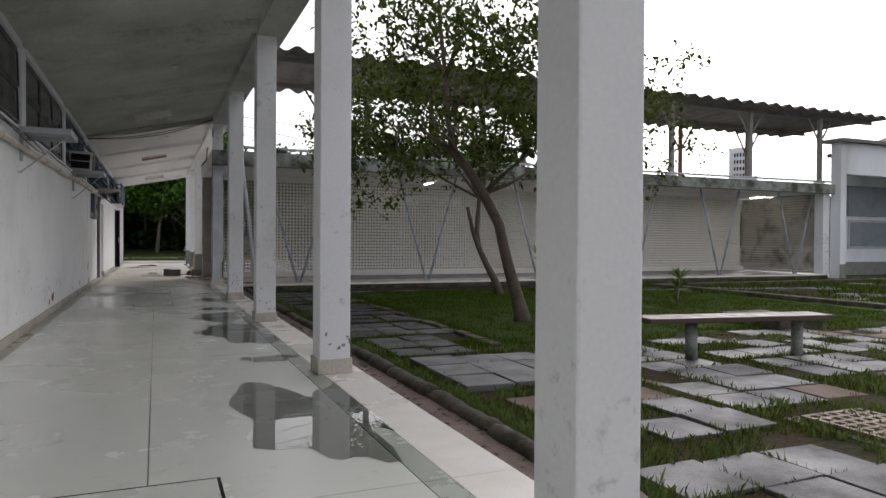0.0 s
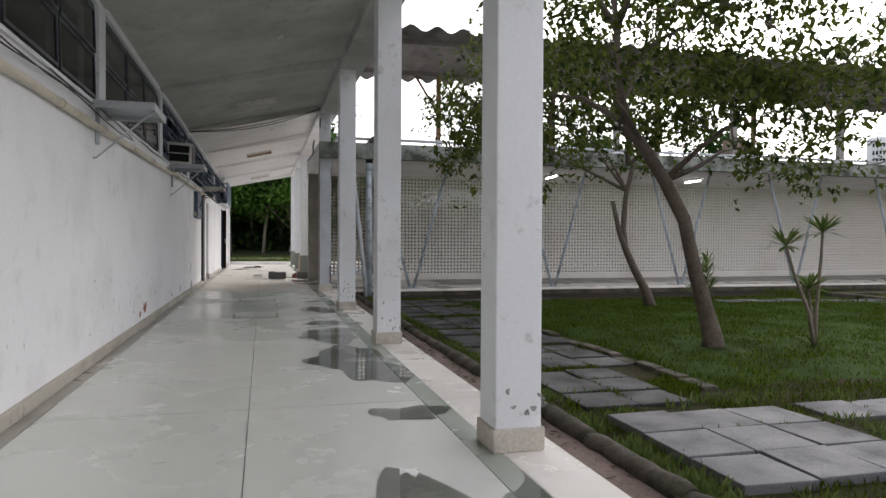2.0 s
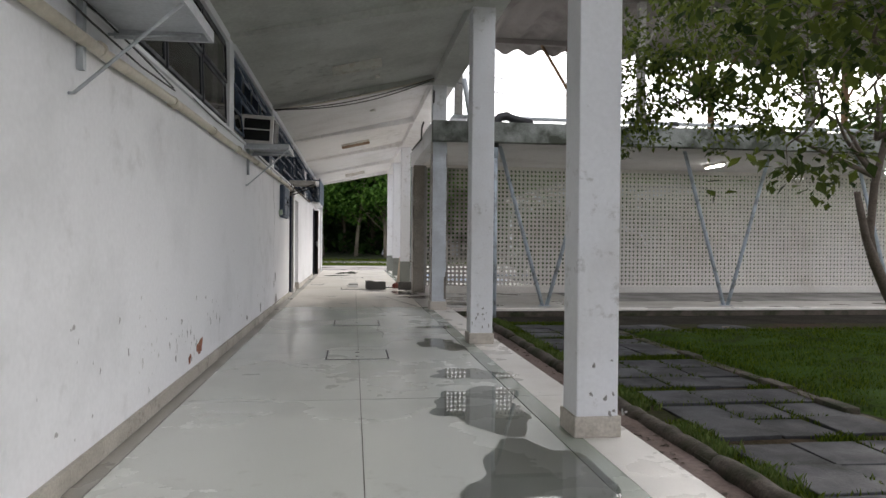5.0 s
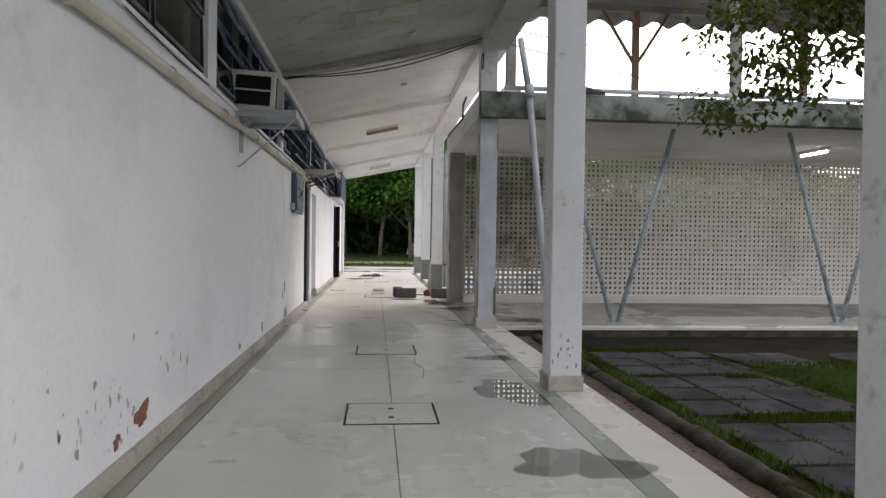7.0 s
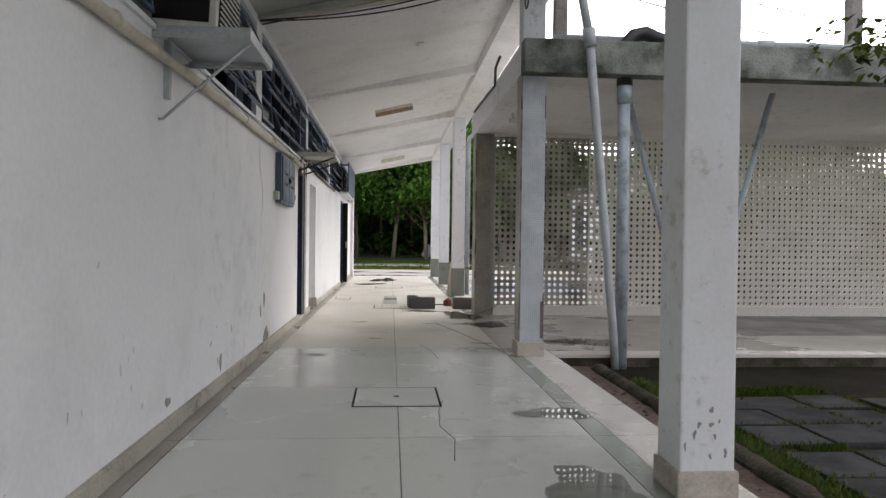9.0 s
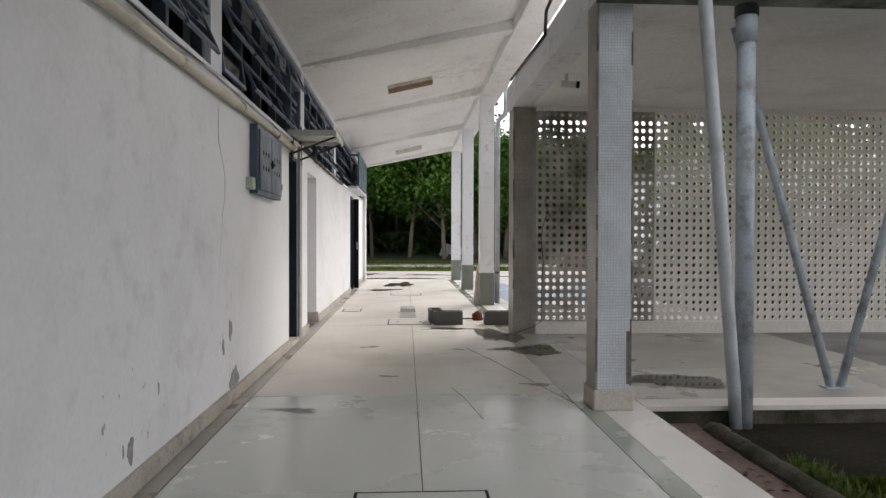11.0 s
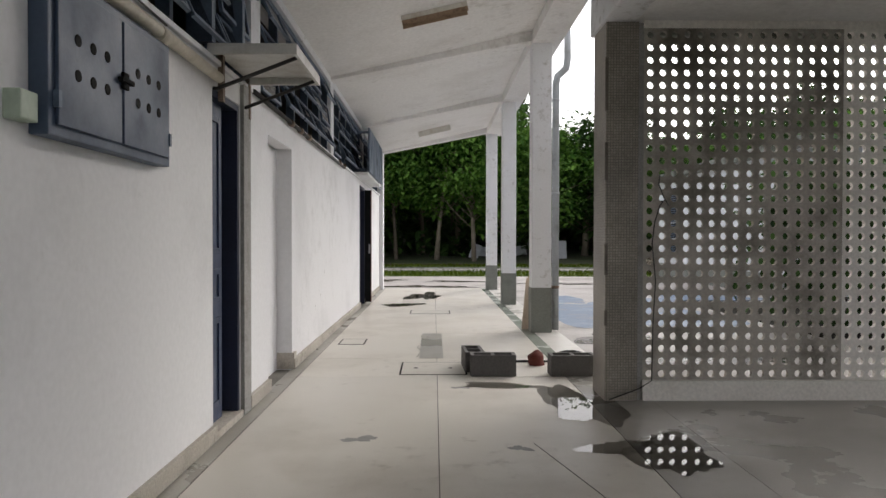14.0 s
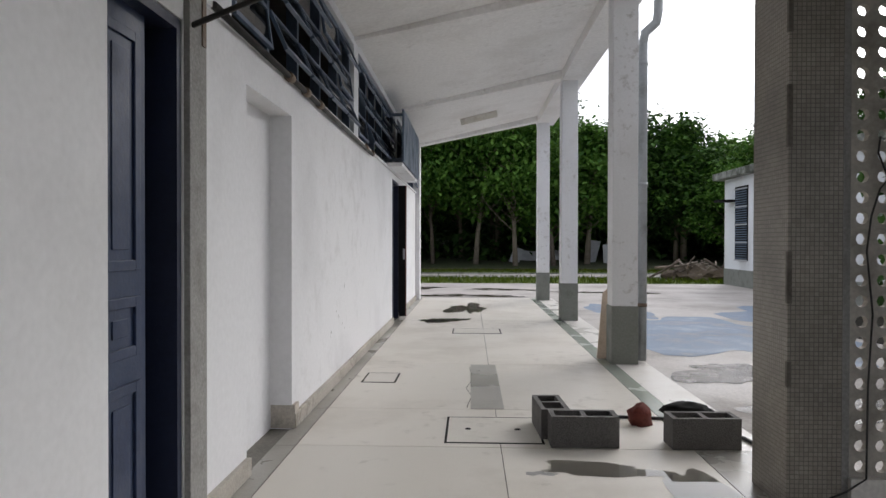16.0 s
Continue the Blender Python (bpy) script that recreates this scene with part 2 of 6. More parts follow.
M_TILEWHITE = mosaic("pale_mosaic", (0.64, 0.68, 0.72), (0.58, 0.62, 0.66), (0.46, 0.48, 0.5), 0.022)
M_MORTAR = surface("bare_mortar", (0.16, 0.14, 0.12), 0.9, (0.06, 0.055, 0.05), 0.6, 9, 60, 0.2, 0.5)
M_BRICK = surface("bare_brick", (0.26, 0.10, 0.06), 0.9, (0.13, 0.06, 0.04), 0.5, 9, 60, 0.2, 0.5)
M_PLASTER = surface("grey_plaster_scar", (0.31, 0.305, 0.29), 0.9, (0.18, 0.17, 0.15), 0.5, 8, 60, 0.15, 0.4)
M_BLOCK = surface("concrete_block", (0.13, 0.125, 0.12), 0.95, (0.08, 0.08, 0.075), 0.5, 7, 120, 0.25, 0.6, 120)
M_BARK = surface("bark", (0.12, 0.095, 0.075), 0.9, (0.05, 0.04, 0.03), 0.6, 6, 40, 0.25, 0.7, 35)
M_PALEBARK = surface("pale_bark", (0.20, 0.17, 0.13), 0.9, (0.08, 0.07, 0.05), 0.6, 4, 40, 0.25, 0.6, 30)
M_WOOD = surface("dark_bench_wood", (0.075, 0.045, 0.035), 0.45, (0.03, 0.025, 0.02), 0.6, 5, 60, 0.2, 0.25)
M_BROWNPOST = surface("brown_timber_post", (0.17, 0.10, 0.05), 0.8, (0.07, 0.05, 0.03), 0.6, 4, 50, 0.2, 0.3)
M_GREYPOST = surface("grey_timber_post", (0.24, 0.23, 0.21), 0.8, (0.10, 0.09, 0.08), 0.6, 4, 50, 0.2, 0.3)
M_ROOF = surface("fibre_cement_sheet", (0.17, 0.155, 0.145), 0.9, (0.07, 0.06, 0.055), 0.7, 1.2, 40, 0.15, 0.3)
M_ACBODY = surface("off_white_enamel", (0.62, 0.61, 0.57), 0.5, (0.35, 0.31, 0.25), 0.5, 5, 50, 0.06, 0.05)
M_DARK = surface("dark_grille", (0.018, 0.018, 0.018), 0.8, None, 0.4, 5, 50, 0.1, 0.1, spec=0.1)
M_LAMPBODY = surface("lamp_enamel", (0.70, 0.68, 0.62), 0.4, (0.40, 0.30, 0.20), 0.5, 8, 50, 0.06, 0.03)
M_LAMPRUST = surface("rusted_lamp_tray", (0.34, 0.24, 0.16), 0.7, (0.12, 0.07, 0.04), 0.7, 9, 60, 0.15, 0.1)
M_TUBE = surface("unlit_tube", (0.8, 0.8, 0.78), 0.25, None, 0.1, 5, 50, 0.03, 0.0)
M_LIT = glowing("lit_tube", (1.0, 0.97, 0.9), 14.0)
# near-black brown that carries the gloom of the unlit rooms
M_ROOMDARK = surface("unlit_room_tone", (0.07, 0.06, 0.05), 0.9, None, 0.4, 1, 20, 0.1, 0.1)
M_RED = surface("red_clay_lump", (0.15, 0.03, 0.02), 0.8, (0.10, 0.03, 0.025), 0.6, 9, 60, 0.2, 0.4)
M_RUST = surface("rusty_iron", (0.22, 0.17, 0.13), 0.7, (0.12, 0.07, 0.045), 0.7, 6, 60, 0.2, 0.3)
M_MAROON = surface("maroon_door_edge", (0.14, 0.045, 0.03), 0.5, (0.06, 0.025, 0.02), 0.5, 3, 40, 0.12, 0.1)
M_CABLE = surface("black_cable", (0.03, 0.028, 0.026), 0.6, None, 0.3, 5, 50, 0.1, 0.0)
M_WHITEPAINT = surface("outhouse_paint", (0.72, 0.75, 0.78), 0.75, (0.38, 0.38, 0.36), 0.5, 1.0, 30, 0.06, 0.15, streak=True)
M_GREYPAINT = surface("grey_window_board", (0.21, 0.24, 0.27), 0.6, None, 0.3, 2, 40, 0.06, 0.05)
M_LEAF = leaf_material("tree_leaves", (0.020, 0.036, 0.012), (0.125, 0.155, 0.030))
M_LEAFDARK = leaf_material("forest_leaves", (0.035, 0.095, 0.018), (0.13, 0.25, 0.045), 0.3)
# deeper green, darkened for the shade inside the wood
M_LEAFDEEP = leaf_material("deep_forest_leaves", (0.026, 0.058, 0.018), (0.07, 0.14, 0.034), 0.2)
M_GRASS = leaf_material("grass_blades", (0.020, 0.045, 0.004), (0.115, 0.155, 0.016))
M_SPIKE = leaf_material("spiky_leaves", (0.07, 0.12, 0.03), (0.16, 0.20, 0.06))
M_METALWHITE = surface("white_scrap_sheet", (0.42, 0.44, 0.46), 0.5, None, 0.4, 3, 40, 0.1, 0.1)

m_, n_, l_, b_ = nodes_of("water_film")
fr_ = n_.new("ShaderNodeFresnel")
fr_.inputs["IOR"].default_value = 1.5
gl_ = n_.new("ShaderNodeBsdfGlossy")
gl_.inputs["Roughness"].default_value = 0.015
tr_ = n_.new("ShaderNodeBsdfTransparent")
tr_.inputs["Color"].default_value = (0.95, 0.95, 0.93, 1)
mx_ = n_.new("ShaderNodeMixShader")
l_.new(fr_.outputs[0], mx_.inputs[0])
l_.new(tr_.outputs[0], mx_.inputs[1])
l_.new(gl_.outputs[0], mx_.inputs[2])
l_.new(mx_.outputs[0], n_["Material Output"].inputs[0])
M_WATER = m_

m_, n_, l_, b_ = nodes_of("window_glass")
b_.inputs["Base Color"].default_value = (0.42, 0.42, 0.40, 1)
b_.inputs["Specular IOR Level"].default_value = 0.3
b_.inputs["Roughness"].default_value = 0.04
b_.inputs["Transmission Weight"].default_value = 1.0
b_.inputs["IOR"].default_value = 1.22
M_GLASS = m_


# ---------------- mesh helpers ----------------
def cells(xs, ys, solid, z0, z1):
    """One closed solid over a grid plan, upright through the cells that solid() names."""
    bm = bmesh.new()
    vb = {(i, j, k): None for i in range(len(xs)) for j in range(len(ys)) for k in (0, 1)}

    def at(i, j, k):
        if vb[i, j, k] is None:
            vb[i, j, k] = bm.verts.new((xs[i], ys[j], (z0, z1)[k]))
        return vb[i, j, k]

    nx, ny = len(xs) - 1, len(ys) - 1
    has = lambda i, j: 0 <= i < nx and 0 <= j < ny and solid(i, j)
    for i in range(nx):
        for j in range(ny):
            if not has(i, j):
                continue
            bm.faces.new((at(i, j, 1), at(i + 1, j, 1), at(i + 1, j + 1, 1), at(i, j + 1, 1)))
            bm.faces.new((at(i, j, 0), at(i, j + 1, 0), at(i + 1, j + 1, 0), at(i + 1, j, 0)))
            for di, dj, a, b in ((-1, 0, (i, j), (i, j + 1)), (1, 0, (i + 1, j), (i + 1, j + 1)), (0, -1, (i, j), (i + 1, j)), (0, 1, (i, j + 1), (i + 1, j + 1))):
                if not has(i + di, j + dj):
                    bm.faces.new((at(*a, 0), at(*b, 0), at(*b, 1), at(*a, 1)))
    return bm


def box(bm, x0, x1, y0, y1, z0, z1, bevel=0.0, m=None):
    r = bmesh.ops.create_cube(bm, size=1.0)["verts"]
    bmesh.ops.scale(bm, vec=(x1 - x0, y1 - y0, z1 - z0), verts=r)
    bmesh.ops.translate(bm, vec=((x0 + x1) / 2, (y0 + y1) / 2, (z0 + z1) / 2), verts=r)
    if bevel:
        es = list({e for v in r for e in v.link_edges})
        got = bmesh.ops.bevel(bm, geom=es, offset=bevel, segments=2, affect='EDGES', profile=0.6)
        r = got["verts"]
    if m is not None:
        bmesh.ops.transform(bm, matrix=m, verts=list({v for v in r if v.is_valid}))
    return r


def boxes(*rows, bevel=0.0):
    bm = bmesh.new()
    for q in rows:
        box(bm, *q, bevel=bevel)
    return bm


def tube(bm, pts, radii, sides=10, cap=True):
    """A tube along points; radii is one number or one a point."""
    pts = [Vector(p) for p in pts]
    if not isinstance(radii, (list, tuple)):
        radii = [radii] * len(pts)
    rings = []
    ref = None
    for i, p in enumerate(pts):
        d = (pts[min(i + 1, len(pts) - 1)] - pts[max(i - 1, 0)]).normalized()
        if ref is None:
            ref = d.cross(Vector((0, 0, 1)))
            if ref.length < 0.1:
                ref = d.cross(Vector((1, 0, 0)))
        ref = (ref - d * ref.dot(d)).normalized()
        side = d.cross(ref)
        rings.append([bm.verts.new(p + (ref * math.cos(a) + side * math.sin(a)) * radii[i])
                      for a in (2 * math.pi * k / sides for k in range(sides))])
    for a, b in zip(rings, rings[1:]):
        for k in range(sides):
            f = bm.faces.new((a[k], a[(k + 1) % sides], b[(k + 1) % sides], b[k]))
            f.smooth = True
    if cap:
        bm.faces.new(rings[0][::-1])
        bm.faces.new(rings[-1])


def mesh_of(name, bm, material):
    bmesh.ops.recalc_face_normals(bm, faces=bm.faces[:])
    me = bpy.data.meshes.new(name)
    bm.to_mesh(me)
    bm.free()
    me.materials.append(material)
    return me


def part(name, bm, material, parent=None, label=""):
    ob = new(name, mesh_of(name, bm, material))
    if parent is not None:
        ob.parent = parent
    return tagged(ob, label)


def thing(name, label, category, group="", at=(0, 0, 0), kind=""):
    ob = new(name)
    ob.location = at
    ob.empty_display_size = 0.1
    return tagged(ob, label, category, group, kind)


def setting(name, bm, material, label, category="structure"):
    return tagged(part(name, bm, material), label, category, "", "structure")


def blob_outline(cx, cy, rx, ry, seed, count=42, rough=0.35):
    rng = random.Random(seed)
    ph = [rng.uniform(0, 6.28) for _ in range(5)]
    pts = []
    for k in range(count):
        a = 2 * math.pi * k / count
        r = 1 + rough * (0.5 * math.sin(2 * a + ph[0]) + 0.35 * math.sin(3 * a + ph[1]) + 0.25 * math.sin(5 * a + ph[2]) + 0.18 * math.sin(9 * a + ph[3]))
        pts.append((cx + rx * r * math.cos(a), cy + ry * r * math.sin(a)))
    return pts


def flat_blob(cx, cy, rx, ry, z, seed, rough=0.35, clip=None):
    bm = bmesh.new()
    pts = blob_outline(cx, cy, rx, ry, seed, rough=rough)
    if clip:
        pts = [(min(max(x, clip[0]), clip[1]), min(max(y, clip[2]), clip[3])) for x, y in pts]
    vs = [bm.verts.new((x, y, z)) for x, y in pts]
    c = bm.verts.new((cx, cy, z))
    for a, b in zip(vs, vs[1:] + vs[:1]):
        if (a.co - b.co).length > 1e-5:
            bm.faces.new((a, b, c))
    return bm


def wall_patch(y, z, ry, rz, seed, x=-1.530, thick=0.004, rough=0.5):
    """A shallow scar on the corridor's long wall."""
    bm = bmesh.new()
    pts = blob_outline(y, z, ry, rz, seed, 26, rough)
    vs = [bm.verts.new((x + thick, p, q)) for p, q in pts]
    bm.faces.new(vs)
    r = bmesh.ops.extrude_face_region(bm, geom=bm.faces[:])
    bmesh.ops.translate(bm, vec=(-thick - 0.002, 0, 0), verts=[g for g in r["geom"] if isinstance(g, bmesh.types.BMVert)])
    return bm

# ---------------- the large structure ----------------
WX = -1.53                      # face of the long wall
BAY, COL0 = 4.0, 1.6            # columns' far faces lie at 1.6 + 4 k
Y0, Y1 = -8.4, 33.6
WEND = 22.9                     # end of the covered cross walk


def ceil_z(x):
    return 3.49 + (x - WX) * 0.233


def ground_z(x, y):
    z = -0.16
    if y > 52:
        z += 0.06 * (y - 52) if y < 80 else 1.68
    return z


# ground: one sheet to the horizon
bm = bmesh.new()
xs = [-900, -300, -120, -60, -35, -20, -10, 0, 10, 20, 35, 60, 120, 300, 900]
ys = [-900, -300, -100, -40, -15, 0, 15, 25, 35, 42, 48, 52, 56, 62, 70, 80, 110, 200, 400, 900]
grid = [[bm.verts.new((x, y, ground_z(x, y))) for x in xs] for y in ys]
for j in range(len(ys) - 1):
    for i in range(len(xs) - 1):
        bm.faces.new((grid[j][i], grid[j][i + 1], grid[j + 1][i + 1], grid[j + 1][i]))
setting("ground", bm, M_GROUND, "mossy dark green ground running out to the woods", "ground")

# corridor floor: base slab, then panels with joints
floor = setting("floor", boxes((WX - 0.2, 1.6, Y0, 33.9, -0.2, -0.008), (1.6, WEND, 17.5, 21.9, -0.2, -0.008)), M_JOINT,
                "dark jointed slab under the corridor's terrazzo floor", "floor")
rows = [Y0, -5.0, -1.1, 2.9, 6.9, 10.7, 14.45, 17.95, 22.37, 23.34, 25.3, 29.3, 33.9]
for a, b in zip(rows, rows[1:]):
    for x0, x1 in ((-1.40, -0.10), (-0.10, 1.10)):
        part("floor_panel", boxes((x0 + 0.003, x1 - 0.003, a + 0.003, b - 0.003, -0.02, 0.0)), M_FLOOR if b < 18 else M_FLOORWARM, floor)
    part("edge_strip", boxes((WX - 0.01, -1.408, a + 0.003, b - 0.003, -0.03, -0.004)), M_CANFLOOR, floor)
    if b <= 17.96 or a > 22:
        part("grey_border", boxes((1.103, 1.25, a + 0.002, b - 0.002, -0.02, 0.0)), M_GREYSTRIP, floor)
        part("pale_border", boxes((1.253, 1.60, a + 0.002, min(b, 33.9) - 0.002, -0.15, 0.0)), M_STRIP, floor)
    else:
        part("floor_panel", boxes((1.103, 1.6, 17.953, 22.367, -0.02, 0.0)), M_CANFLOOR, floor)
cx = [1.603, 4.6, 8.6, 12.6, 16.6, 20.6, WEND]
for a, b in zip(cx, cx[1:]):
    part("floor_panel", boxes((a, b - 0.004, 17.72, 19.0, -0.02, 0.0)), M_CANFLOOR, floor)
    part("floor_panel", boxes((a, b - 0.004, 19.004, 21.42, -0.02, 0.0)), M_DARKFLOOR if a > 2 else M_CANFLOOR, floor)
part("kerb_face", boxes((1.603, WEND, 17.495, 17.716, -0.16, -0.036)), M_KERB, floor, "dark mossy face of the edging")
part("kerb_strip", boxes((1.603, WEND, 17.48, 17.716, -0.035, 0.004), bevel=0.004), M_STRIP, floor, "pale worn edging strip of the covered walk")

# long wall with its openings, up to the sill
D1, D2 = (20.37, 20.97), (28.80, 29.62)
RC = (21.80, 22.75)
SILL = 2.39
wall_rows = [(WX - 0.2, WX, Y0, D1[0], -0.1, SILL), (WX - 0.2, WX, D1[0], D1[1], 2.24, SILL), (WX - 0.2, WX, D1[1], RC[0], -0.1, SILL),
             (WX - 0.2, WX, RC[0], RC[1], 2.16, SILL), (WX - 0.2, WX - 0.15, RC[0], RC[1], -0.1, 2.16), (WX - 0.2, WX, RC[1], D2[0], -0.1, SILL),
             (WX - 0.2, WX, D2[0], D2[1], 2.30, SILL), (WX - 0.2, WX, D2[1], Y1, -0.1, SILL)]
wall_west = setting("wall_west", boxes(*wall_rows), M_WALL, "long white painted wall with grey stains and flaking patches", "wall")
for k in range(-2, 9):
    y = COL0 + BAY * k
    if y < Y1 + 0.1:
        part("window_post", boxes((WX - 0.2, WX - 0.01, y - 0.28, y, SILL, ceil_z(WX) + 0.02)), M_COL, wall_west)
part("top_beam", boxes((WX - 0.2, WX - 0.012, Y0, Y1, 3.40, ceil_z(WX - 0.2) + 0.05)), M_COL, wall_west)
part("end_pilaster", boxes((WX - 0.2, WX + 0.1, 33.3, 33.62, 0, 3.5)), M_WALL, wall_west)
part("sill_ledge", boxes((WX - 0.2, WX + 0.025, Y0, Y1, SILL, SILL + 0.035), bevel=0.006), M_COL, wall_west)
# bare rooms behind the windows, their lack of light put into a near-black colour
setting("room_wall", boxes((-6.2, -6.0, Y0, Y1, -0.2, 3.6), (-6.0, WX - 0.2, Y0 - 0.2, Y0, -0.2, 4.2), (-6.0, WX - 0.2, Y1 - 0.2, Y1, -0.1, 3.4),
                           (-6.0, WX - 0.2, 21.05, 21.2, -0.1, 3.3), (-6.0, WX - 0.2, 12.0, 12.15, -0.1, 3.3)), M_ROOMDARK, "room walls behind the windows, coloured dark for unlit rooms", "wall")
setting("room_floor", boxes((-6.0, WX - 0.2, Y0, Y1, -0.2, -0.02)), M_ROOMDARK, "floor of the rooms, coloured dark as if unlit", "floor")
setting("room_ceiling", boxes((-6.2, WX - 0.2, Y0, Y1, 3.46, 3.6)), M_ROOMDARK, "ceiling of the rooms, coloured dark as if unlit", "ceiling")
# out of view: added wall that trims the sky light from the south
setting("wall_garden", boxes((1.62, 40, -14.2, -14.0, -0.2, 3.2)), M_WALL, "unseen plain white wall added to limit the garden's sky light", "wall")
setting("wall_south", boxes((WX, 1.6, Y0 - 0.2, Y0, -0.1, 4.2)), M_WALL, "plain white wall closing the corridor", "wall")

# baseboard, broken at the doors
bm = boxes((WX - 0.001, WX + 0.03, Y0, D1[0], 0.0, 0.10), (WX - 0.001, WX + 0.03, D1[1] + 0.21, RC[0], 0, 0.10), (WX - 0.001, WX + 0.03, RC[1], D2[0], 0, 0.10),
           (WX - 0.001, WX + 0.03, D2[1], 33.3, 0, 0.10), bevel=0.006)
setting("baseboard", bm, M_BASE, "worn beige cement baseboard along the white wall", "baseboard")

# sloping ceiling with ribs
bm = bmesh.new()
z0, z1, xl, xr = ceil_z(WX - 0.3), ceil_z(1.62), WX - 0.3, 1.62
v = [bm.verts.new(p) for p in ((xl, Y0, z0), (xr, Y0, z1), (xr, Y1 + 0.1, z1), (xl, Y1 + 0.1, z0), (xl, Y0, z0 + 0.12), (xr, Y0, z1 + 0.12), (xr, Y1 + 0.1, z1 + 0.12), (xl, Y1 + 0.1, z0 + 0.12))]
for q in ((0, 3, 2, 1), (4, 5, 6, 7), (0, 1, 5, 4), (2, 3, 7, 6), (1, 2, 6, 5), (3, 0, 4, 7)):
    bm.faces.new([v[i] for i in q])
for k in range(-2, 9):
    y = COL0 + BAY * k
    if y < 34:
        q = [bm.verts.new((x, yy, zz)) for yy in (y - 0.26, y - 0.02) for x, zz in ((WX - 0.1, ceil_z(WX) - 0.06), (1.21, ceil_z(1.21) - 0.13), (1.21, ceil_z(1.21) + 0.02), (WX - 0.1, ceil_z(WX) + 0.02))]
        for f in ((0, 1, 2, 3), (7, 6, 5, 4), (0, 4, 5, 1), (1, 5, 6, 2), (3, 2, 6, 7), (0, 3, 7, 4)):
            bm.faces.new([q[i] for i in f])
box(bm, 1.208, 1.60, Y0, Y1 + 0.1, 3.97, 4.16)
# the stretch up to the cut takes the darker, greyer ceiling colour
near_part = bm.copy()
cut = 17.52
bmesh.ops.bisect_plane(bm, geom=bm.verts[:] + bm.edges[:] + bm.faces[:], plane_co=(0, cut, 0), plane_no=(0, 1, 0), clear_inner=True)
bmesh.ops.bisect_plane(near_part, geom=near_part.verts[:] + near_part.edges[:] + near_part.faces[:], plane_co=(0, cut, 0), plane_no=(0, 1, 0), clear_outer=True)
setting("ceiling", bm, M_CEIL, "sloping stained white concrete ceiling with cross ribs", "ceiling")
setting("ceiling_old", near_part, M_CEILGREY, "sloping stained grey concrete ceiling with cross ribs", "ceiling")


def column(y, grey):
    """A square white column on its plinth, far face at y."""
    c = thing("column", "square white concrete column on a %s plinth, paint flaking low down" % ("grey" if grey else "beige"), "column", "columns along the corridor", (1.345, y - 0.135, 0))
    ph = 0.62
    part("shaft", boxes((-0.135, 0.135, -0.135, 0.135, 0.05, 3.98), bevel=0.012), M_COL, c)
    part("plinth", boxes((-0.151, 0.151, -0.151, 0.151, 0, 0.13), bevel=0.01) if not grey else boxes((-0.142, 0.142, -0.142, 0.142, 0, ph), bevel=0.01), M_GREYPLINTH if grey else M_PLINTH, c)
    return c


for y, grey in ((-5.8, 0), (-1.9, 0), (2.07, 0), (5.87, 0), (9.83, 0), (13.67, 0), (25.62, 1), (29.64, 1), (33.62, 1)):
    column(y, grey)

# covered cross walk: slab roof, edge beams
canopy = setting("walkway_roof", boxes((1.22, WEND, 17.3, 21.9, 3.02, 3.16)), M_CEIL, "flat white soffit of the covered walk", "ceiling")
part("edge_beam", boxes((1.19, WEND, 17.22, 17.42, 2.97, 3.32), bevel=0.012), M_CONC, canopy, "mossy grey concrete edge beam")
part("side_beam", boxes((1.20, 1.46, 17.42, 21.86, 3.0, 3.34), bevel=0.012), M_COL, canopy)
part("back_beam", boxes((1.46, WEND, 21.62, 21.86, 2.95, 3.34), bevel=0.012), M_CONC, canopy)

# tiled columns
tc = thing("tiled_column", "square column clad in chipped pale mosaic tiles", "column", "", (1.33, 17.53, 0))
part("shaft", boxes((-0.13, 0.13, -0.13, 0.13, 0.1, 3.0), bevel=0.004), M_TILEPIER, tc)
part("painted_face", boxes((-0.118, 0.131, -0.1325, -0.1295, 0.15, 2.99)), M_TILEWHITE, tc, "pale painted mosaic face")
part("plinth", boxes((-0.148, 0.148, -0.148, 0.148, 0.0, 0.15), bevel=0.01), M_PLINTH, tc)
part("upper_shaft", boxes((-0.12, 0.12, -0.12, 0.12, 3.3, 3.99), bevel=0.01), M_COL, tc)
rng = random.Random(5)
for z in (0.28, 0.5, 0.95, 1.32, 1.75, 2.2, 2.62):
    part("chipped_edge", boxes((-0.134, -0.134 + rng.uniform(0.006, 0.016), -0.1335, -0.13 + rng.uniform(0, 0.008), z, z + rng.uniform(0.06, 0.3))), M_MORTAR, tc)
    part("chipped_edge", boxes((0.134 - rng.uniform(0.005, 0.014), 0.134, -0.1335, -0.128, z - 0.1, z + rng.uniform(0.02, 0.25))), M_MORTAR, tc)
part("chipped_edge", boxes((0.095, 0.134, -0.1345, -0.1, 0.19, 0.58)), M_MORTAR, tc)
pier = thing("tiled_pier", "wide pier clad in brown mosaic tiles beside the pierced screen", "pier", "", (1.38, 21.62, 0))
part("shaft", boxes((-0.155, 0.105, -0.2, 0.2, 0.0, 3.0), bevel=0.004), M_TILEPIER, pier)
part("edge_strip", boxes((0.106, 0.154, -0.17, -0.06, 0.0, 3.0)), M_PLASTER, pier, "bare grey mortar strip against the screen")
for z, h in ((0.6, 0.12), (1.0, 0.25), (1.75, 0.3), (2.3, 0.42)):
    part("chipped_edge", boxes((-0.159, -0.137, -0.2045, -0.185, z, z + h)), M_MORTAR, pier)

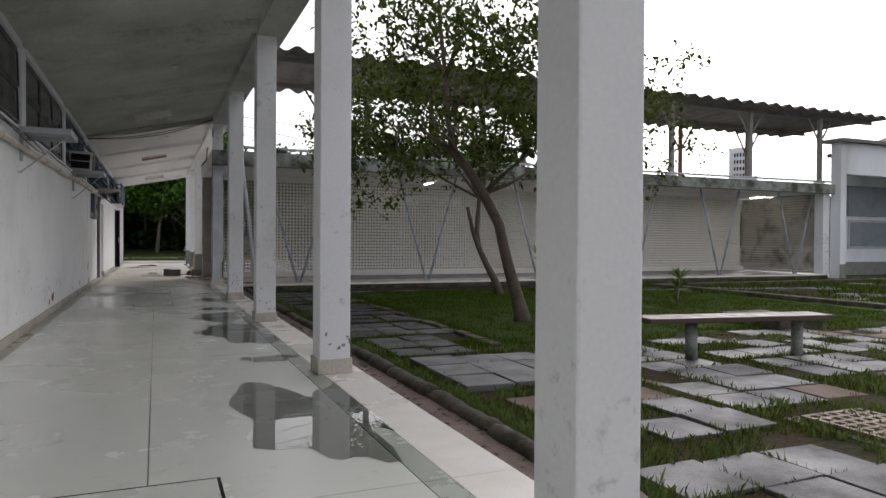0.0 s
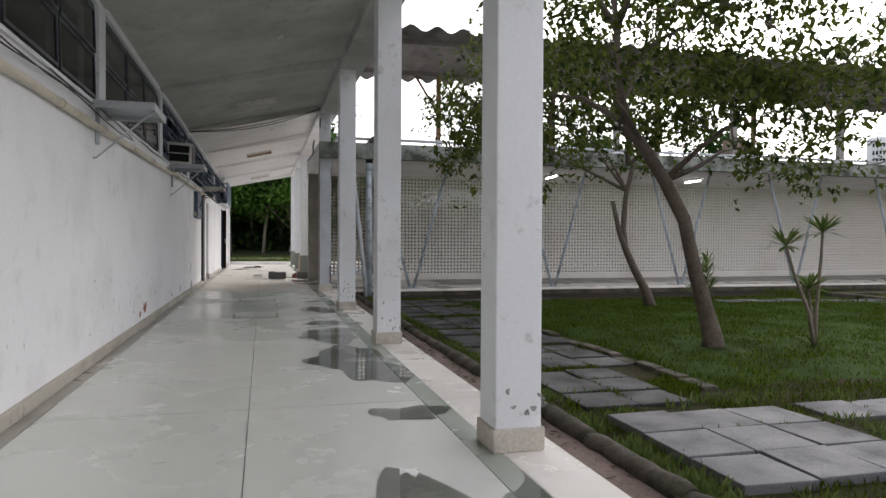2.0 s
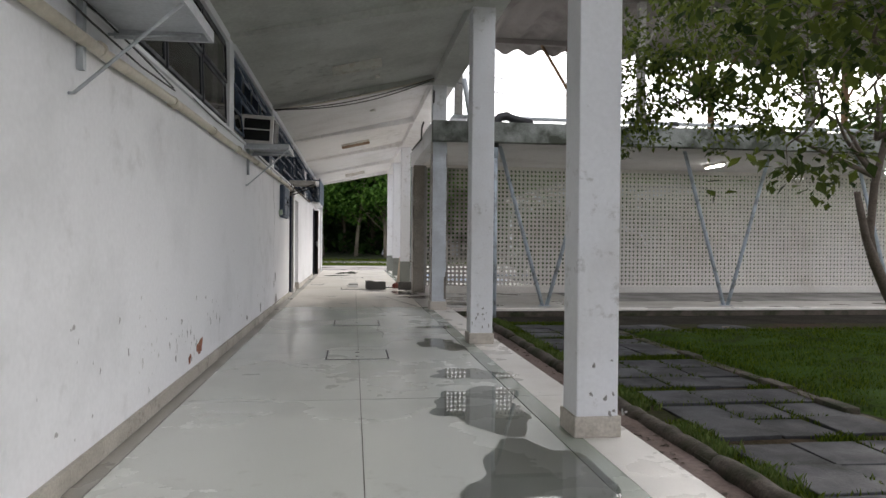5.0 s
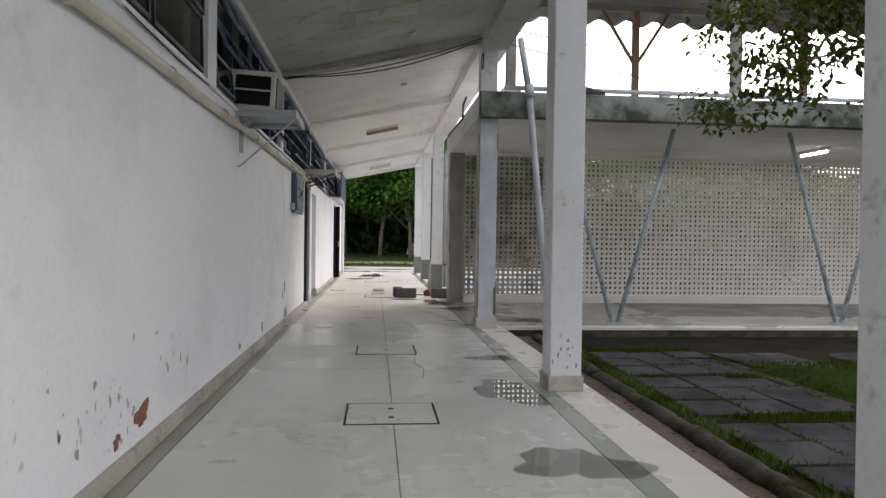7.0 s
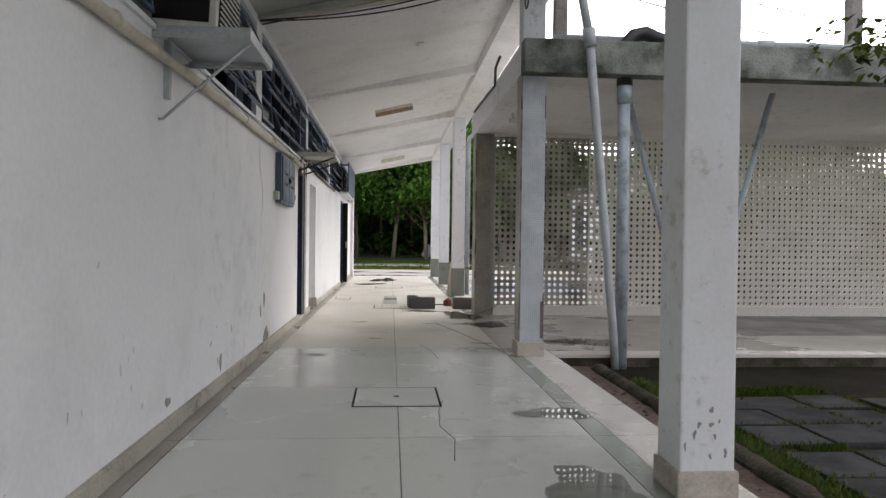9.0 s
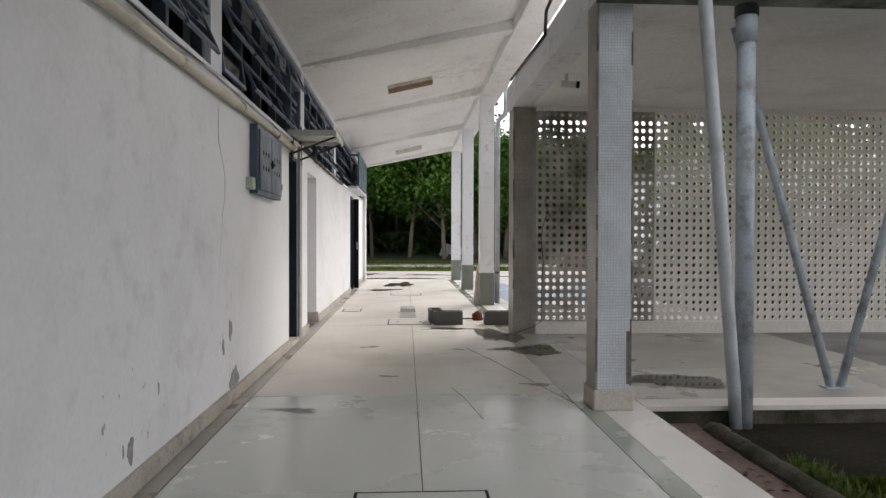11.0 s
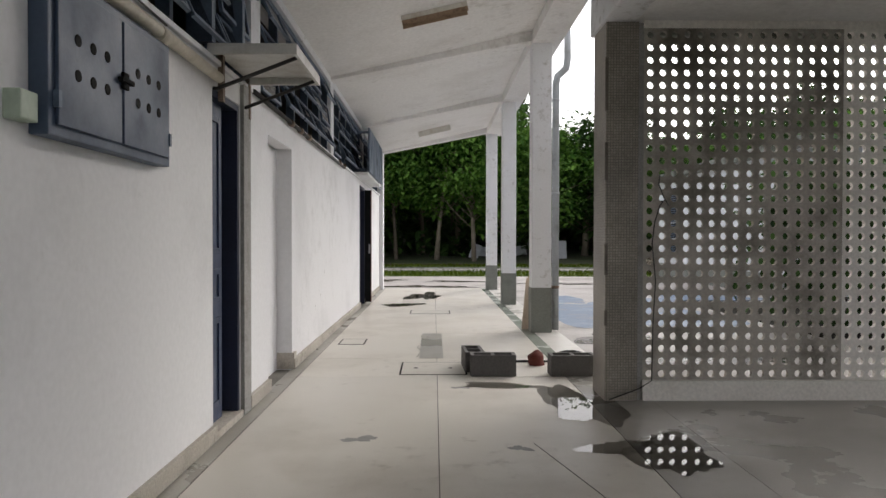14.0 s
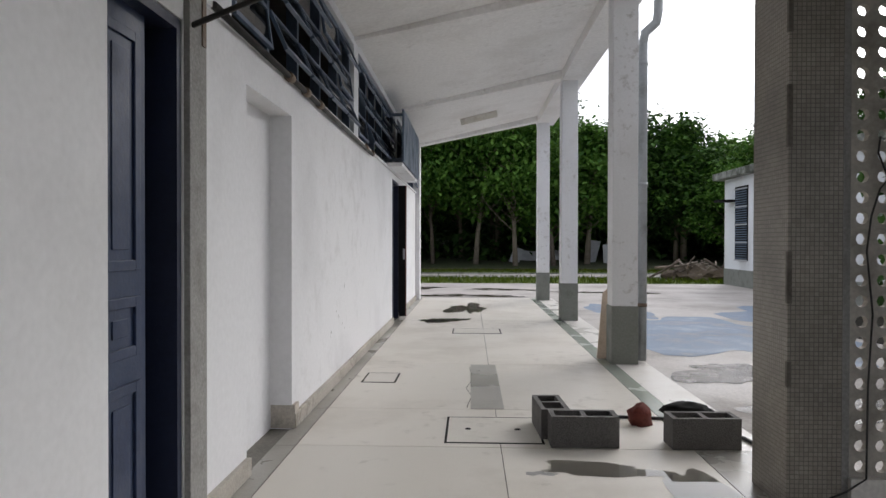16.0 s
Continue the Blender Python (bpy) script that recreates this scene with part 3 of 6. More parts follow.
# pierced screen: panels of four by twenty-eight holes
P, NX, NZ = 0.1, 4, 28
SCR0, SCRZ = 1.534, 0.160


def screen_panel_mesh(material):
    bm = bmesh.new()
    t, r, sides = 0.036, 0.0305, 8
    g = 0.0006
    for i in range(NX):
        for j in range(NZ):
            ox, oz = i * P + (0.005 if i < NX / 2 else -0.001), j * P
            cx_, cz_ = ox + P / 2, oz + P / 2
            x1 = i * P + P - (g if i == NX - 1 else 0)
            x0 = i * P + (g if i == 0 else 0)
            z0_ = oz + (g if j % 4 == 0 else 0)
            z1_ = oz + P
            layers = []
            for yy in (0.0, t):
                sq = [(x1, cz_), (x1, z1_), (cx_, z1_), (x0, z1_), (x0, cz_), (x0, z0_), (cx_, z0_), (x1, z0_)]
                outer = [bm.verts.new((a, yy, b)) for a, b in sq]
                inner = [bm.verts.new((cx_ + r * math.cos(k * math.pi / 4), yy, cz_ + r * math.sin(k * math.pi / 4))) for k in range(sides)]
                layers.append((outer, inner))
                for k in range(sides):
                    q = (outer[k], outer[(k + 1) % sides], inner[(k + 1) % sides], inner[k])
                    bm.faces.new(q if yy else q[::-1])
            for k in range(sides):
                bm.faces.new((layers[0][1][k], layers[0][1][(k + 1) % sides], layers[1][1][(k + 1) % sides], layers[1][1][k]))
            if i == 0:
                bm.faces.new([layers[0][0][5], layers[0][0][3], layers[1][0][3], layers[1][0][5]])
            if i == NX - 1:
                bm.faces.new([layers[0][0][7], layers[0][0][1], layers[1][0][1], layers[1][0][7]])
            if j % 4 == 0:
                bm.faces.new([layers[0][0][5], layers[0][0][7], layers[1][0][7], layers[1][0][5]])
            if j == NZ - 1:
                bm.faces.new([layers[0][0][3], layers[0][0][1], layers[1][0][1], layers[1][0][3]])
    me = bpy.data.meshes.new("screen_panel")
    bm.to_mesh(me)
    bm.free()
    me.materials.append(material)
    return me


screen = setting("screen_wall", boxes((1.53, WEND, 21.42, 21.56, 0.0, 0.157), (1.53, WEND, 21.44, 21.54, SCRZ + NZ * P, 3.03)), M_SCREEN, "pierced white screen wall of round-holed blocks", "wall")
# pd: grimy panels with the walk's shade in their colour
pm, pd = screen_panel_mesh(M_SCREEN), screen_panel_mesh(M_SCREENGRIMSHADE)
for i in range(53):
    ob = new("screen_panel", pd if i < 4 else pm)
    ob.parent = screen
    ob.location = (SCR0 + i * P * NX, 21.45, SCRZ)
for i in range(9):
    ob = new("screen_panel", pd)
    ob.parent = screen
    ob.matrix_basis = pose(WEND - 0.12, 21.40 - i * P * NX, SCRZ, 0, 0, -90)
part("end_pilaster", boxes((WEND - 0.35, WEND - 0.02, 17.42, 17.78, 0, 3.02)), M_COL, screen)

# upper corrugated roof on posts
roof = thing("corrugated_roof", "dark weathered corrugated roof on timber posts above the walkway", "roof")
bm = bmesh.new()
n_w = 27 * 10
top, bot = [], []
for i in range(n_w + 1):
    x = -1.0 + i * 0.1
    z = 5.98 + 0.075 * math.sin(x * 2 * math.pi / 0.62)
    top.append([bm.verts.new((x, yy, z + s + 0.012)) for yy, s in ((17.3, 0.02), (19.6, 0.06), (22.2, 0.0))])
    bot.append([bm.verts.new((x, yy, z + s)) for yy, s in ((17.3, 0.02), (19.6, 0.06), (22.2, 0.0))])
for i in range(n_w):
    for j in range(2):
        bm.faces.new((top[i][j], top[i + 1][j], top[i + 1][j + 1], top[i][j + 1])).smooth = True
        bm.faces.new((bot[i][j], bot[i][j + 1], bot[i + 1][j + 1], bot[i + 1][j])).smooth = True
    bm.faces.new((bot[i][0], bot[i + 1][0], top[i + 1][0], top[i][0]))
    bm.faces.new((bot[i][2], top[i][2], top[i + 1][2], bot[i + 1][2]))
part("roof_sheet", bm, M_ROOF, roof)
for yy in (18.0, 21.0):
    part("purlin", boxes((-0.9, 25.9, yy - 0.05, yy + 0.05, 5.82, 5.94)), M_ROOF, roof)
for k in range(-1, 6):
    x = 5.3 + 3.55 * k
    if x > 1.6:
        p = part("post", boxes((x - 0.07, x + 0.07, 17.93, 18.07, 3.16, 5.84), bevel=0.006), M_GREYPOST, roof)
        part("post_base", boxes((x - 0.14, x + 0.14, 17.86, 18.14, 3.15, 3.52), bevel=0.01), M_COL, p)
        for s in (-1, 1):
            bm = bmesh.new()
            tube(bm, [(x, 18.0, 4.9), (x + s * 0.62, 18.0, 5.86)], 0.035, 6)
            part("brace", bm, M_GREYPOST, p)
for k in range(0, 7):
    x = 4.85 + 3.55 * k
    if x < 26:
        p = part("post", boxes((x - 0.06, x + 0.06, 20.94, 21.06, 3.15, 5.84), bevel=0.006), M_BROWNPOST, roof)
        for s in (-1, 1):
            bm = bmesh.new()
            tube(bm, [(x, 21.0, 4.75), (x + s * 0.7, 21.0, 5.86)], 0.035, 6)
            part("brace", bm, M_BROWNPOST, p)

# white house that ends the walk
house = thing("house", "white rendered single-storey house with grey boarded windows", "house", "", (WEND, 17.0, -0.16))
part("wing_wall", boxes((0, 0.3, 0, 0.4, 0, 4.3)), M_WHITEPAINT, house)
part("wall", boxes((2.75, 16, 2.2, 2.45, 0, 4.3), (6.2, 16, 0.0, 2.198, 0, 4.3)), M_WHITEPAINT, house)
part("lintel", boxes((0, 16, 0.0, 0.4, 4.302, 5.0), (0.3, 6.198, 0.0, 0.398, 3.85, 4.3)), M_WHITEPAINT, house)
for q_ in ((-0.01, 0.31, -0.012, -0.001, 0, 0.55), (2.75, 6.198, 2.18, 2.199, 0, 0.55), (6.19, 16, -0.012, -0.001, 0, 0.55)):
    part("base_band", boxes(q_), M_GREYPLINTH, house)
w = part("window", boxes((3.4, 6.1, 2.15, 2.198, 1.1, 2.3), bevel=0.005), M_METALWHITE, house)
part("pane", boxes((3.5, 6.0, 2.13, 2.149, 1.2, 2.2)), M_GREYPAINT, w)
part("shutter", boxes((3.3, 6.1, 2.1, 2.198, 2.45, 3.7), bevel=0.01), M_GREYPAINT, house)
part("roof", boxes((-0.25, 16.3, -0.25, 0.6, 5.002, 5.12), (2.9, 16.3, 0.6, 2.8, 4.9, 5.05)), M_ROOF, house)
part("tap_pipe", boxes((2.95, 2.99, 2.1, 2.199, 1.3, 1.36), (2.9, 3.04, 2.05, 2.1, 1.28, 1.4)), M_RUST, house)
# roof of a building further off
fr = thing("far_roof", "brown pitched roof of a building further off", "roof", "", (41.0, 25.0, -0.16))
part("wall", boxes((0, 16, 0, 3, 0, 7.2)), M_WHITEPAINT, fr)
bm = bmesh.new()
q = [bm.verts.new(p) for p in ((-0.8, -0.8, 7.2), (16.8, -0.8, 7.2), (16.8, 3.8, 7.2), (-0.8, 3.8, 7.2), (8, -0.8, 10.2), (8, 3.8, 10.2))]
for f_ in ((0, 1, 4), (2, 3, 5), (0, 4, 5, 3), (1, 2, 5, 4), (3, 2, 1, 0)):
    bm.faces.new([q[k] for k in f_])
part("roof", bm, M_ROOF, fr)

# ---------------- windows over the wall ----------------
def window_bay(y, length, panes, kind):
    w = thing("window_strip", "blue-grey steel clerestory window with %s panes" % ("tilted" if kind else "large fixed"), "window", "clerestory windows over the wall", (WX - 0.10, y, 2.43), "structure")
    h = 0.97
    steel = M_STEEL if kind else M_STEELDARK
    part("window_frame", boxes((-0.03, 0.05, 0, length, 0, 0.05), (-0.03, 0.05, 0, length, h - 0.05, h), (-0.03, 0.05, 0, 0.05, 0.05, h - 0.05), (-0.03, 0.05, length - 0.05, length, 0.05, h - 0.05), bevel=0.004), steel, w)
    step = length / panes
    for i in range(1, panes):
        part("mullion", boxes((-0.025, 0.055, i * step - 0.025, i * step + 0.025, 0.05, h - 0.05)), steel, w)
    for i in range(panes):
        rows_ = 3 if kind else 2
        for j in range(rows_):
            za, zb = 0.05 + j * (h - 0.1) / rows_, 0.05 + (j + 1) * (h - 0.1) / rows_
            a, b = i * step + 0.03, (i + 1) * step - 0.03
            tilt = (24 if (i + j) % 5 else 8) if kind else 2
            m = pose(0.05, 0, zb, 0, -tilt, 0)
            bm = bmesh.new()
            hh = zb - za - 0.012
            for q in ((-0.012, 0.012, a, b, -0.03, 0), (-0.012, 0.012, a, b, -hh, -hh + 0.03), (-0.012, 0.012, a, a + 0.028, -hh + 0.03, -0.03), (-0.012, 0.012, b - 0.028, b, -hh + 0.03, -0.03)):
                box(bm, *q, m=m)
            s = part("sash", bm, steel, w)
            bm = bmesh.new()
            box(bm, -0.003, 0.003, a + 0.028, b - 0.028, -hh + 0.03, -0.03, m=m)
            part("pane", bm, M_GLASS, s)
    return w


for k in range(-2, 8):
    y = COL0 + BAY * k
    if y < 32:
        window_bay(y + 0.02, BAY - 0.32, 5 if k > 2 else 3, k > 2)

# ---------------- garden ground ----------------
setting("gutter", boxes((1.6, 1.98, Y0, 17.48, -0.3, -0.125)), M_GUTTER, "brown silted rain gutter beside the corridor", "gutter")
kerb = setting("kerb", boxes((1.96, 2.06, Y0, 17.3, -0.25, -0.10)), M_KERB, "mossy rounded concrete kerb along the gutter", "kerb")
rng = random.Random(3)
y = Y0
while y < 17.1:
    ln = min(rng.uniform(0.95, 1.15), 17.3 - y)
    dx, dz = rng.uniform(-0.015, 0.015), rng.uniform(-0.02, 0.01)
    bm = bmesh.new()
    n_k = 10
    tube(bm, [(2.02 + dx + rng.uniform(-0.008, 0.008), y + 0.003 + (ln - 0.006) * k / n_k, -0.125 + dz + rng.uniform(-0.006, 0.006)) for k in range(n_k + 1)], [0.07] + [0.078 + rng.uniform(-0.004, 0.006) for _ in range(n_k - 1)] + [0.07], 14)
    for v_ in bm.verts:
        v_.co += Vector((0.012 * noise.noise(v_.co * 6), 0, 0.012 * noise.noise(v_.co * 7 + Vector((5, 0, 0)))))
    part("kerb_stone", bm, M_KERB, kerb)
    y += ln

M_SOIL = surface("mossy_soil", (0.032, 0.034, 0.013), 0.95, (0.055, 0.038, 0.025), 0.95, 1.3, 25, 0.4, 0.8, 25, stain_lo=0.46, stain_hi=0.6, spec=0.06)
bm = bmesh.new()
nx_, ny_ = 84, 84
vs = [[bm.verts.new((2.04 + 20.8 * i / nx_, -5.2 + 21.2 * j / ny_, -0.112 + 0.016 * noise.noise(Vector((i * 0.6, j * 0.6, 4))))) for i in range(nx_ + 1)] for j in range(ny_ + 1)]
for j in range(ny_):
    for i in range(nx_):
        bm.faces.new((vs[j][i], vs[j][i + 1], vs[j + 1][i + 1], vs[j + 1][i])).smooth = True
setting("garden_soil", bm, M_SOIL, "brown and mossy garden soil between the slabs", "soil")
LAWN = (3.78, 12.5, 7.15, 15.1)
bm = bmesh.new()
gx, gy = 36, 36
vs = [[bm.verts.new((LAWN[0] + (LAWN[1] - LAWN[0]) * i / gx, LAWN[2] + (LAWN[3] - LAWN[2]) * j / gy,
                     -0.068 + 0.02 * noise.noise(Vector((i * 0.35, j * 0.35, 0))) - (0.06 if i in (0, gx) or j in (0, gy) else 0))) for i in range(gx + 1)] for j in range(gy + 1)]
for j in range(gy):
    for i in range(gx):
        bm.faces.new((vs[j][i], vs[j][i + 1], vs[j + 1][i + 1], vs[j + 1][i])).smooth = True
M_LAWN = surface("mown_lawn", (0.030, 0.058, 0.006), 0.95, (0.020, 0.020, 0.010), 0.9, 1.9, 30, 0.4, 0.8, 40, spec=0.06)
setting("lawn", bm, M_LAWN, "short bright green lawn with bare spots", "lawn")
setting("soil_bed", boxes((2.1, WEND, 15.95, 17.47, -0.3, -0.135)), M_DIRT, "strip of dark damp earth before the covered walk", "soil")
edging = setting("lawn_edging", boxes((3.66, 3.7, 7.1, 15.1, -0.25, -0.1)), M_KERB, "low dark stone edging of the lawn", "edging")
for i in range(20):
    y = 7.1 + i * 0.4
    bm = bmesh.new()
    box(bm, 3.62 + rng.uniform(-0.02, 0.02), 3.76, y + 0.01, y + 0.38, -0.22, -0.07 + rng.uniform(-0.025, 0.02), bevel=0.02)
    part("edging_stone", bm, M_KERB, edging)

# paving slabs in groups of three by three
S = 0.462
paving = setting("paving", boxes((2.32, 3.6, -3.0, -2.9, -0.2, -0.15)), M_DIRT, "grey concrete paving slabs set in grass", "paving")
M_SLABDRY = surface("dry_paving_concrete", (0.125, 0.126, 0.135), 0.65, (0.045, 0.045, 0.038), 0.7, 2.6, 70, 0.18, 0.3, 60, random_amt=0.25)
slab_meshes = []
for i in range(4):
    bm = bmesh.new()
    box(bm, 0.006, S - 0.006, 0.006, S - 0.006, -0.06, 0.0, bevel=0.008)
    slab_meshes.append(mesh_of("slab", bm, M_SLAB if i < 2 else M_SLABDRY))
M_REDSLAB = surface("reddish_worn_slab", (0.13, 0.085, 0.065), 0.85, (0.06, 0.05, 0.04), 0.6, 3, 60, 0.2, 0.4, random_amt=0.2)
bm = bmesh.new()
box(bm, 0.01, S - 0.01, 0.01, S - 0.01, -0.06, -0.01, bevel=0.012)
red_mesh = mesh_of("slab", bm, M_REDSLAB)
covered = []


def slab_group(x, y, nx, ny, miss, z=-0.07, turn=0.0):
    for i in range(nx):
        for j in range(ny):
            if rng.random() < miss or (3.7 < x + i * S < 4.85 and 2.2 < y + j * S < 3.45):
                continue
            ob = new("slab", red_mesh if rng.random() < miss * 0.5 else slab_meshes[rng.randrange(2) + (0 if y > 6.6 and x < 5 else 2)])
            ob.parent = paving
            px, py = x + i * S, y + j * S
            ob.matrix_basis = pose(px, py, z + rng.uniform(-0.008, 0.008), rng.uniform(-1, 1), rng.uniform(-1, 1), turn + rng.uniform(-1.5, 1.5))
            covered.append((px, px + S, py, py + S))


for y, nx, ms, x in ((-3.3, 3, 0.2, 2.3), (-1.7, 3, 0.15, 2.32), (-0.1, 3, 0.2, 2.35), (1.5, 3, 0.1, 2.3), (3.25, 3, 0.35, 2.45), (4.98, 3, 0.0, 2.30), (6.72, 2, 0.12, 2.32),
                     (8.25, 3, 0.0, 2.22), (9.75, 3, 0.0, 2.27), (11.3, 3, 0.0, 2.25), (12.95, 3, 0.0, 2.28), (14.5, 3, 0.0, 2.3)):
    slab_group(x, y, nx, 3, ms, -0.05 if abs(y - 4.98) < 0.01 else -0.085)
for gx_, gys in ((3.98, (-2.6, -1.0, 0.6, 2.1, 3.7, 5.1)), (5.62, (-2.2, -0.6, 1.1, 3.9, 5.4)), (7.3, (-2.4, -0.7, 0.9, 2.6, 4.3, 5.7)), (9.0, (-1.5, 0.2, 2.0, 3.8, 5.3)), (10.7, (0.4, 2.3, 4.1, 5.8)), (12.4, (1.5, 3.4, 5.2, 7.0))):
    for y in gys:
        slab_group(gx_ + rng.uniform(-0.15, 0.15), y, 3, 3, 0.3, -0.095, rng.uniform(-3, 3))
slab_group(3.82, 14.4, 2, 3, 0.1, -0.075)
for i in range(7):
    slab_group(9.0 + i * 0.95, 13.9 - 0.16 * i, 2, 1, 0.1, -0.05, -9)

for x_, y_ in ((13.2, 9.6), (14.9, 10.6), (16.6, 9.2), (16.2, 12.6), (18.4, 11.2), (19.6, 13.4), (20.6, 9.6), (14.2, 13.2), (18.0, 7.0), (20.5, 6.0), (15.2, 6.4)):
    slab_group(x_, y_, 3, 2, 0.25, -0.085, rng.uniform(-8, 8))
ledge = setting("garden_step", boxes((12.6, 12.9, 8.0, 15.0, -0.25, 0.0), (12.9, 22.5, 14.7, 15.0, -0.25, 0.0), bevel=0.02), M_KERB, "low mossy stone ledge across the garden", "kerb")

# grass blades and weeds
def blades(name, count, place, hmin, hmax, wide, material, label, category):
    v, f = [], []
    r = random.Random(len(name) * 7 + count)
    while len(f) < count:
        q = place(r)
        if q is None:
            continue
        x, y, z = q
        h = r.uniform(hmin, hmax)
        a = r.uniform(0, 6.283)
        lean = r.uniform(0.1, 0.75) * h
        b = r.uniform(0, 6.283)
        w = wide * r.uniform(0.6, 1.3)
        dx, dy = math.cos(a) * w, math.sin(a) * w
        i = len(v)
        v += [(x - dx, y - dy, z - 0.01), (x + dx, y + dy, z - 0.01), (x + math.cos(b) * lean * 0.4 + dx * 0.6, y + math.sin(b) * lean * 0.4 + dy * 0.6, z + h * 0.6), (x + math.cos(b) * lean, y + math.sin(b) * lean, z + h)]
        f.append((i, i + 1, i + 2, i + 3))
    me = bpy.data.meshes.new(name)
    me.from_pydata(v, [], f)
    me.materials.append(material)
    return tagged(new(name, me), label, category, "", "stuff")


def lawn_spot(r):
    x, y = r.uniform(LAWN[0], LAWN[1] - 0.6), r.uniform(LAWN[2], LAWN[3])
    if noise.noise(Vector((x * 0.9, y * 0.9, 3))) < -0.28 and r.random() < 0.8:
        return None
    return x, y, -0.075 + 0.012 * noise.noise(Vector((x * 3, y * 3, 9)))


def joint_spot(r):
    x, y = r.uniform(2.1, 13.0), r.uniform(-3.0, 7.3)
    if r.random() < 0.3:
        x, y = r.uniform(2.1, 3.7), r.uniform(7.0, 16.2)
    if noise.noise(Vector((x * 1.3, y * 1.3, 8))) < -0.1:
        return None
    for a, b, c, d in covered:
        if a + 0.015 < x < b - 0.015 and c + 0.015 < y < d - 0.015:
            return None
    return x, y, -0.108


def kerb_spot(r):
    x, y = 2.08 + abs(r.gauss(0, 0.09)), r.uniform(-4, 16.5)
    if noise.noise(Vector((y * 1.7, 2, 8))) < -0.05 or x > 2.35:
        return None
    return x, y, -0.108


blades("lawn_grass", 64000, lawn_spot, 0.012, 0.05, 0.006, M_GRASS, "short green lawn grass", "grass")
blades("joint_grass", 70000, joint_spot, 0.015, 0.06, 0.0045, M_GRASS, "tufted grass growing between the paving slabs", "grass")
def far_garden_spot(r):
    x, y = r.uniform(11.8, 22.8), r.uniform(1.0, 16.5)
    if noise.noise(Vector((x * 0.7, y * 0.9, 5))) < -0.08:
        return None
    return x, y, -0.108


blades("far_garden_grass", 16000, far_garden_spot, 0.05, 0.16, 0.012, M_GRASS, "patchy grass in the far part of the garden", "grass")
def tuft_spot(r):
    x, y = r.uniform(2.1, 12.5), r.uniform(-3.0, 7.2)
    if noise.noise(Vector((x * 2.6, y * 2.6, 14))) < 0.16:
        return None
    for a, b, c, d in covered:
        if a + 0.03 < x < b - 0.03 and c + 0.03 < y < d - 0.03:
            return None
    return x, y, -0.108


blades("weed_tufts", 15000, tuft_spot, 0.03, 0.085, 0.008, M_SPIKE, "coarse green weed tufts between the paving slabs", "weeds")
litter_v, litter_f = [], []
lr = random.Random(64)
for _ in range(420):
    lx, ly, la, ls = lr.uniform(1.64, 1.93), lr.uniform(-3, 17), lr.uniform(0, 6.283), lr.uniform(0.012, 0.034)
    i0 = len(litter_v)
    for da, dr, dz in ((0, 1.0, 0.004), (1.57, 0.45, 0.012), (3.14, 1.0, 0.002), (4.71, 0.45, 0.010)):
        litter_v.append((lx + math.cos(la + da) * ls * dr, ly + math.sin(la + da) * ls * dr, -0.124 + dz))
    litter_f.append((i0, i0 + 1, i0 + 2, i0 + 3))
litter_me = bpy.data.meshes.new("gutter_litter")
litter_me.from_pydata(litter_v, [], litter_f)
litter_me.materials.append(M_BARK)
tagged(new("gutter_litter", litter_me), "dry brown leaves and twigs lying in the gutter", "leaf litter", "", "stuff")
blades("kerb_weeds", 9000, kerb_spot, 0.02, 0.085, 0.007, M_SPIKE, "broad green weeds along the kerb", "weeds")

# ---------------- trees and plants ----------------
def leaves(count, spots, size, seed, droop=0.3, sprig=1):
    """Pointed leaves, folded along the middle, about the given twig ends, sprig by sprig."""
    r = random.Random(seed)
    v, f = [], []
    for k in range(count):
        if k % sprig == 0:
            c, rad = r.choice(spots)
            hub = Vector(c) + Vector((r.gauss(0, 1), r.gauss(0, 1), r.gauss(0, 0.7))) * rad * 0.55
        p = hub + Vector((r.gauss(0, 1), r.gauss(0, 1), r.gauss(0, 0.6))) * size * 0.75 if sprig > 1 else hub
        d = Vector((r.uniform(-1, 1), r.uniform(-1, 1), r.uniform(-0.8, 0.35) - droop)).normalized()
        s = d.cross(Vector((r.uniform(-0.4, 0.4), r.uniform(-0.4, 0.4), 1))).normalized()
        up = s.cross(d)
        L = size * r.uniform(0.6, 1.3)
        W = L * 0.29
        i = len(v)
        v += [tuple(p), tuple(p + d * L * 0.45 + s * W + up * L * 0.08), tuple(p + d * L), tuple(p + d * L * 0.45 - s * W + up * L * 0.08)]
        f += [(i, i + 1, i + 2), (i, i + 2, i + 3)]
    me = bpy.data.meshes.new("crown")
    me.from_pydata(v, [], f)
    return me


def crown_part(me, material, parent):
    me.materials.append(material)
    ob = new("crown", me)
    ob.parent = parent
    return ob


def limbs(bm, start, r0, ends, rng_, bend=0.25):
    for e in ends:
        a, b = Vector(start), Vector(e)
        m1 = a.lerp(b, 0.35) + Vector((rng_.uniform(-bend, bend), rng_.uniform(-bend, bend), rng_.uniform(0, bend)))
        m2 = a.lerp(b, 0.7) + Vector((rng_.uniform(-bend, bend), rng_.uniform(-bend, bend), rng_.uniform(-0.1, bend)))
        tube(bm, [a, m1, m2, b], [r0, r0 * 0.7, r0 * 0.42, r0 * 0.15], 6)


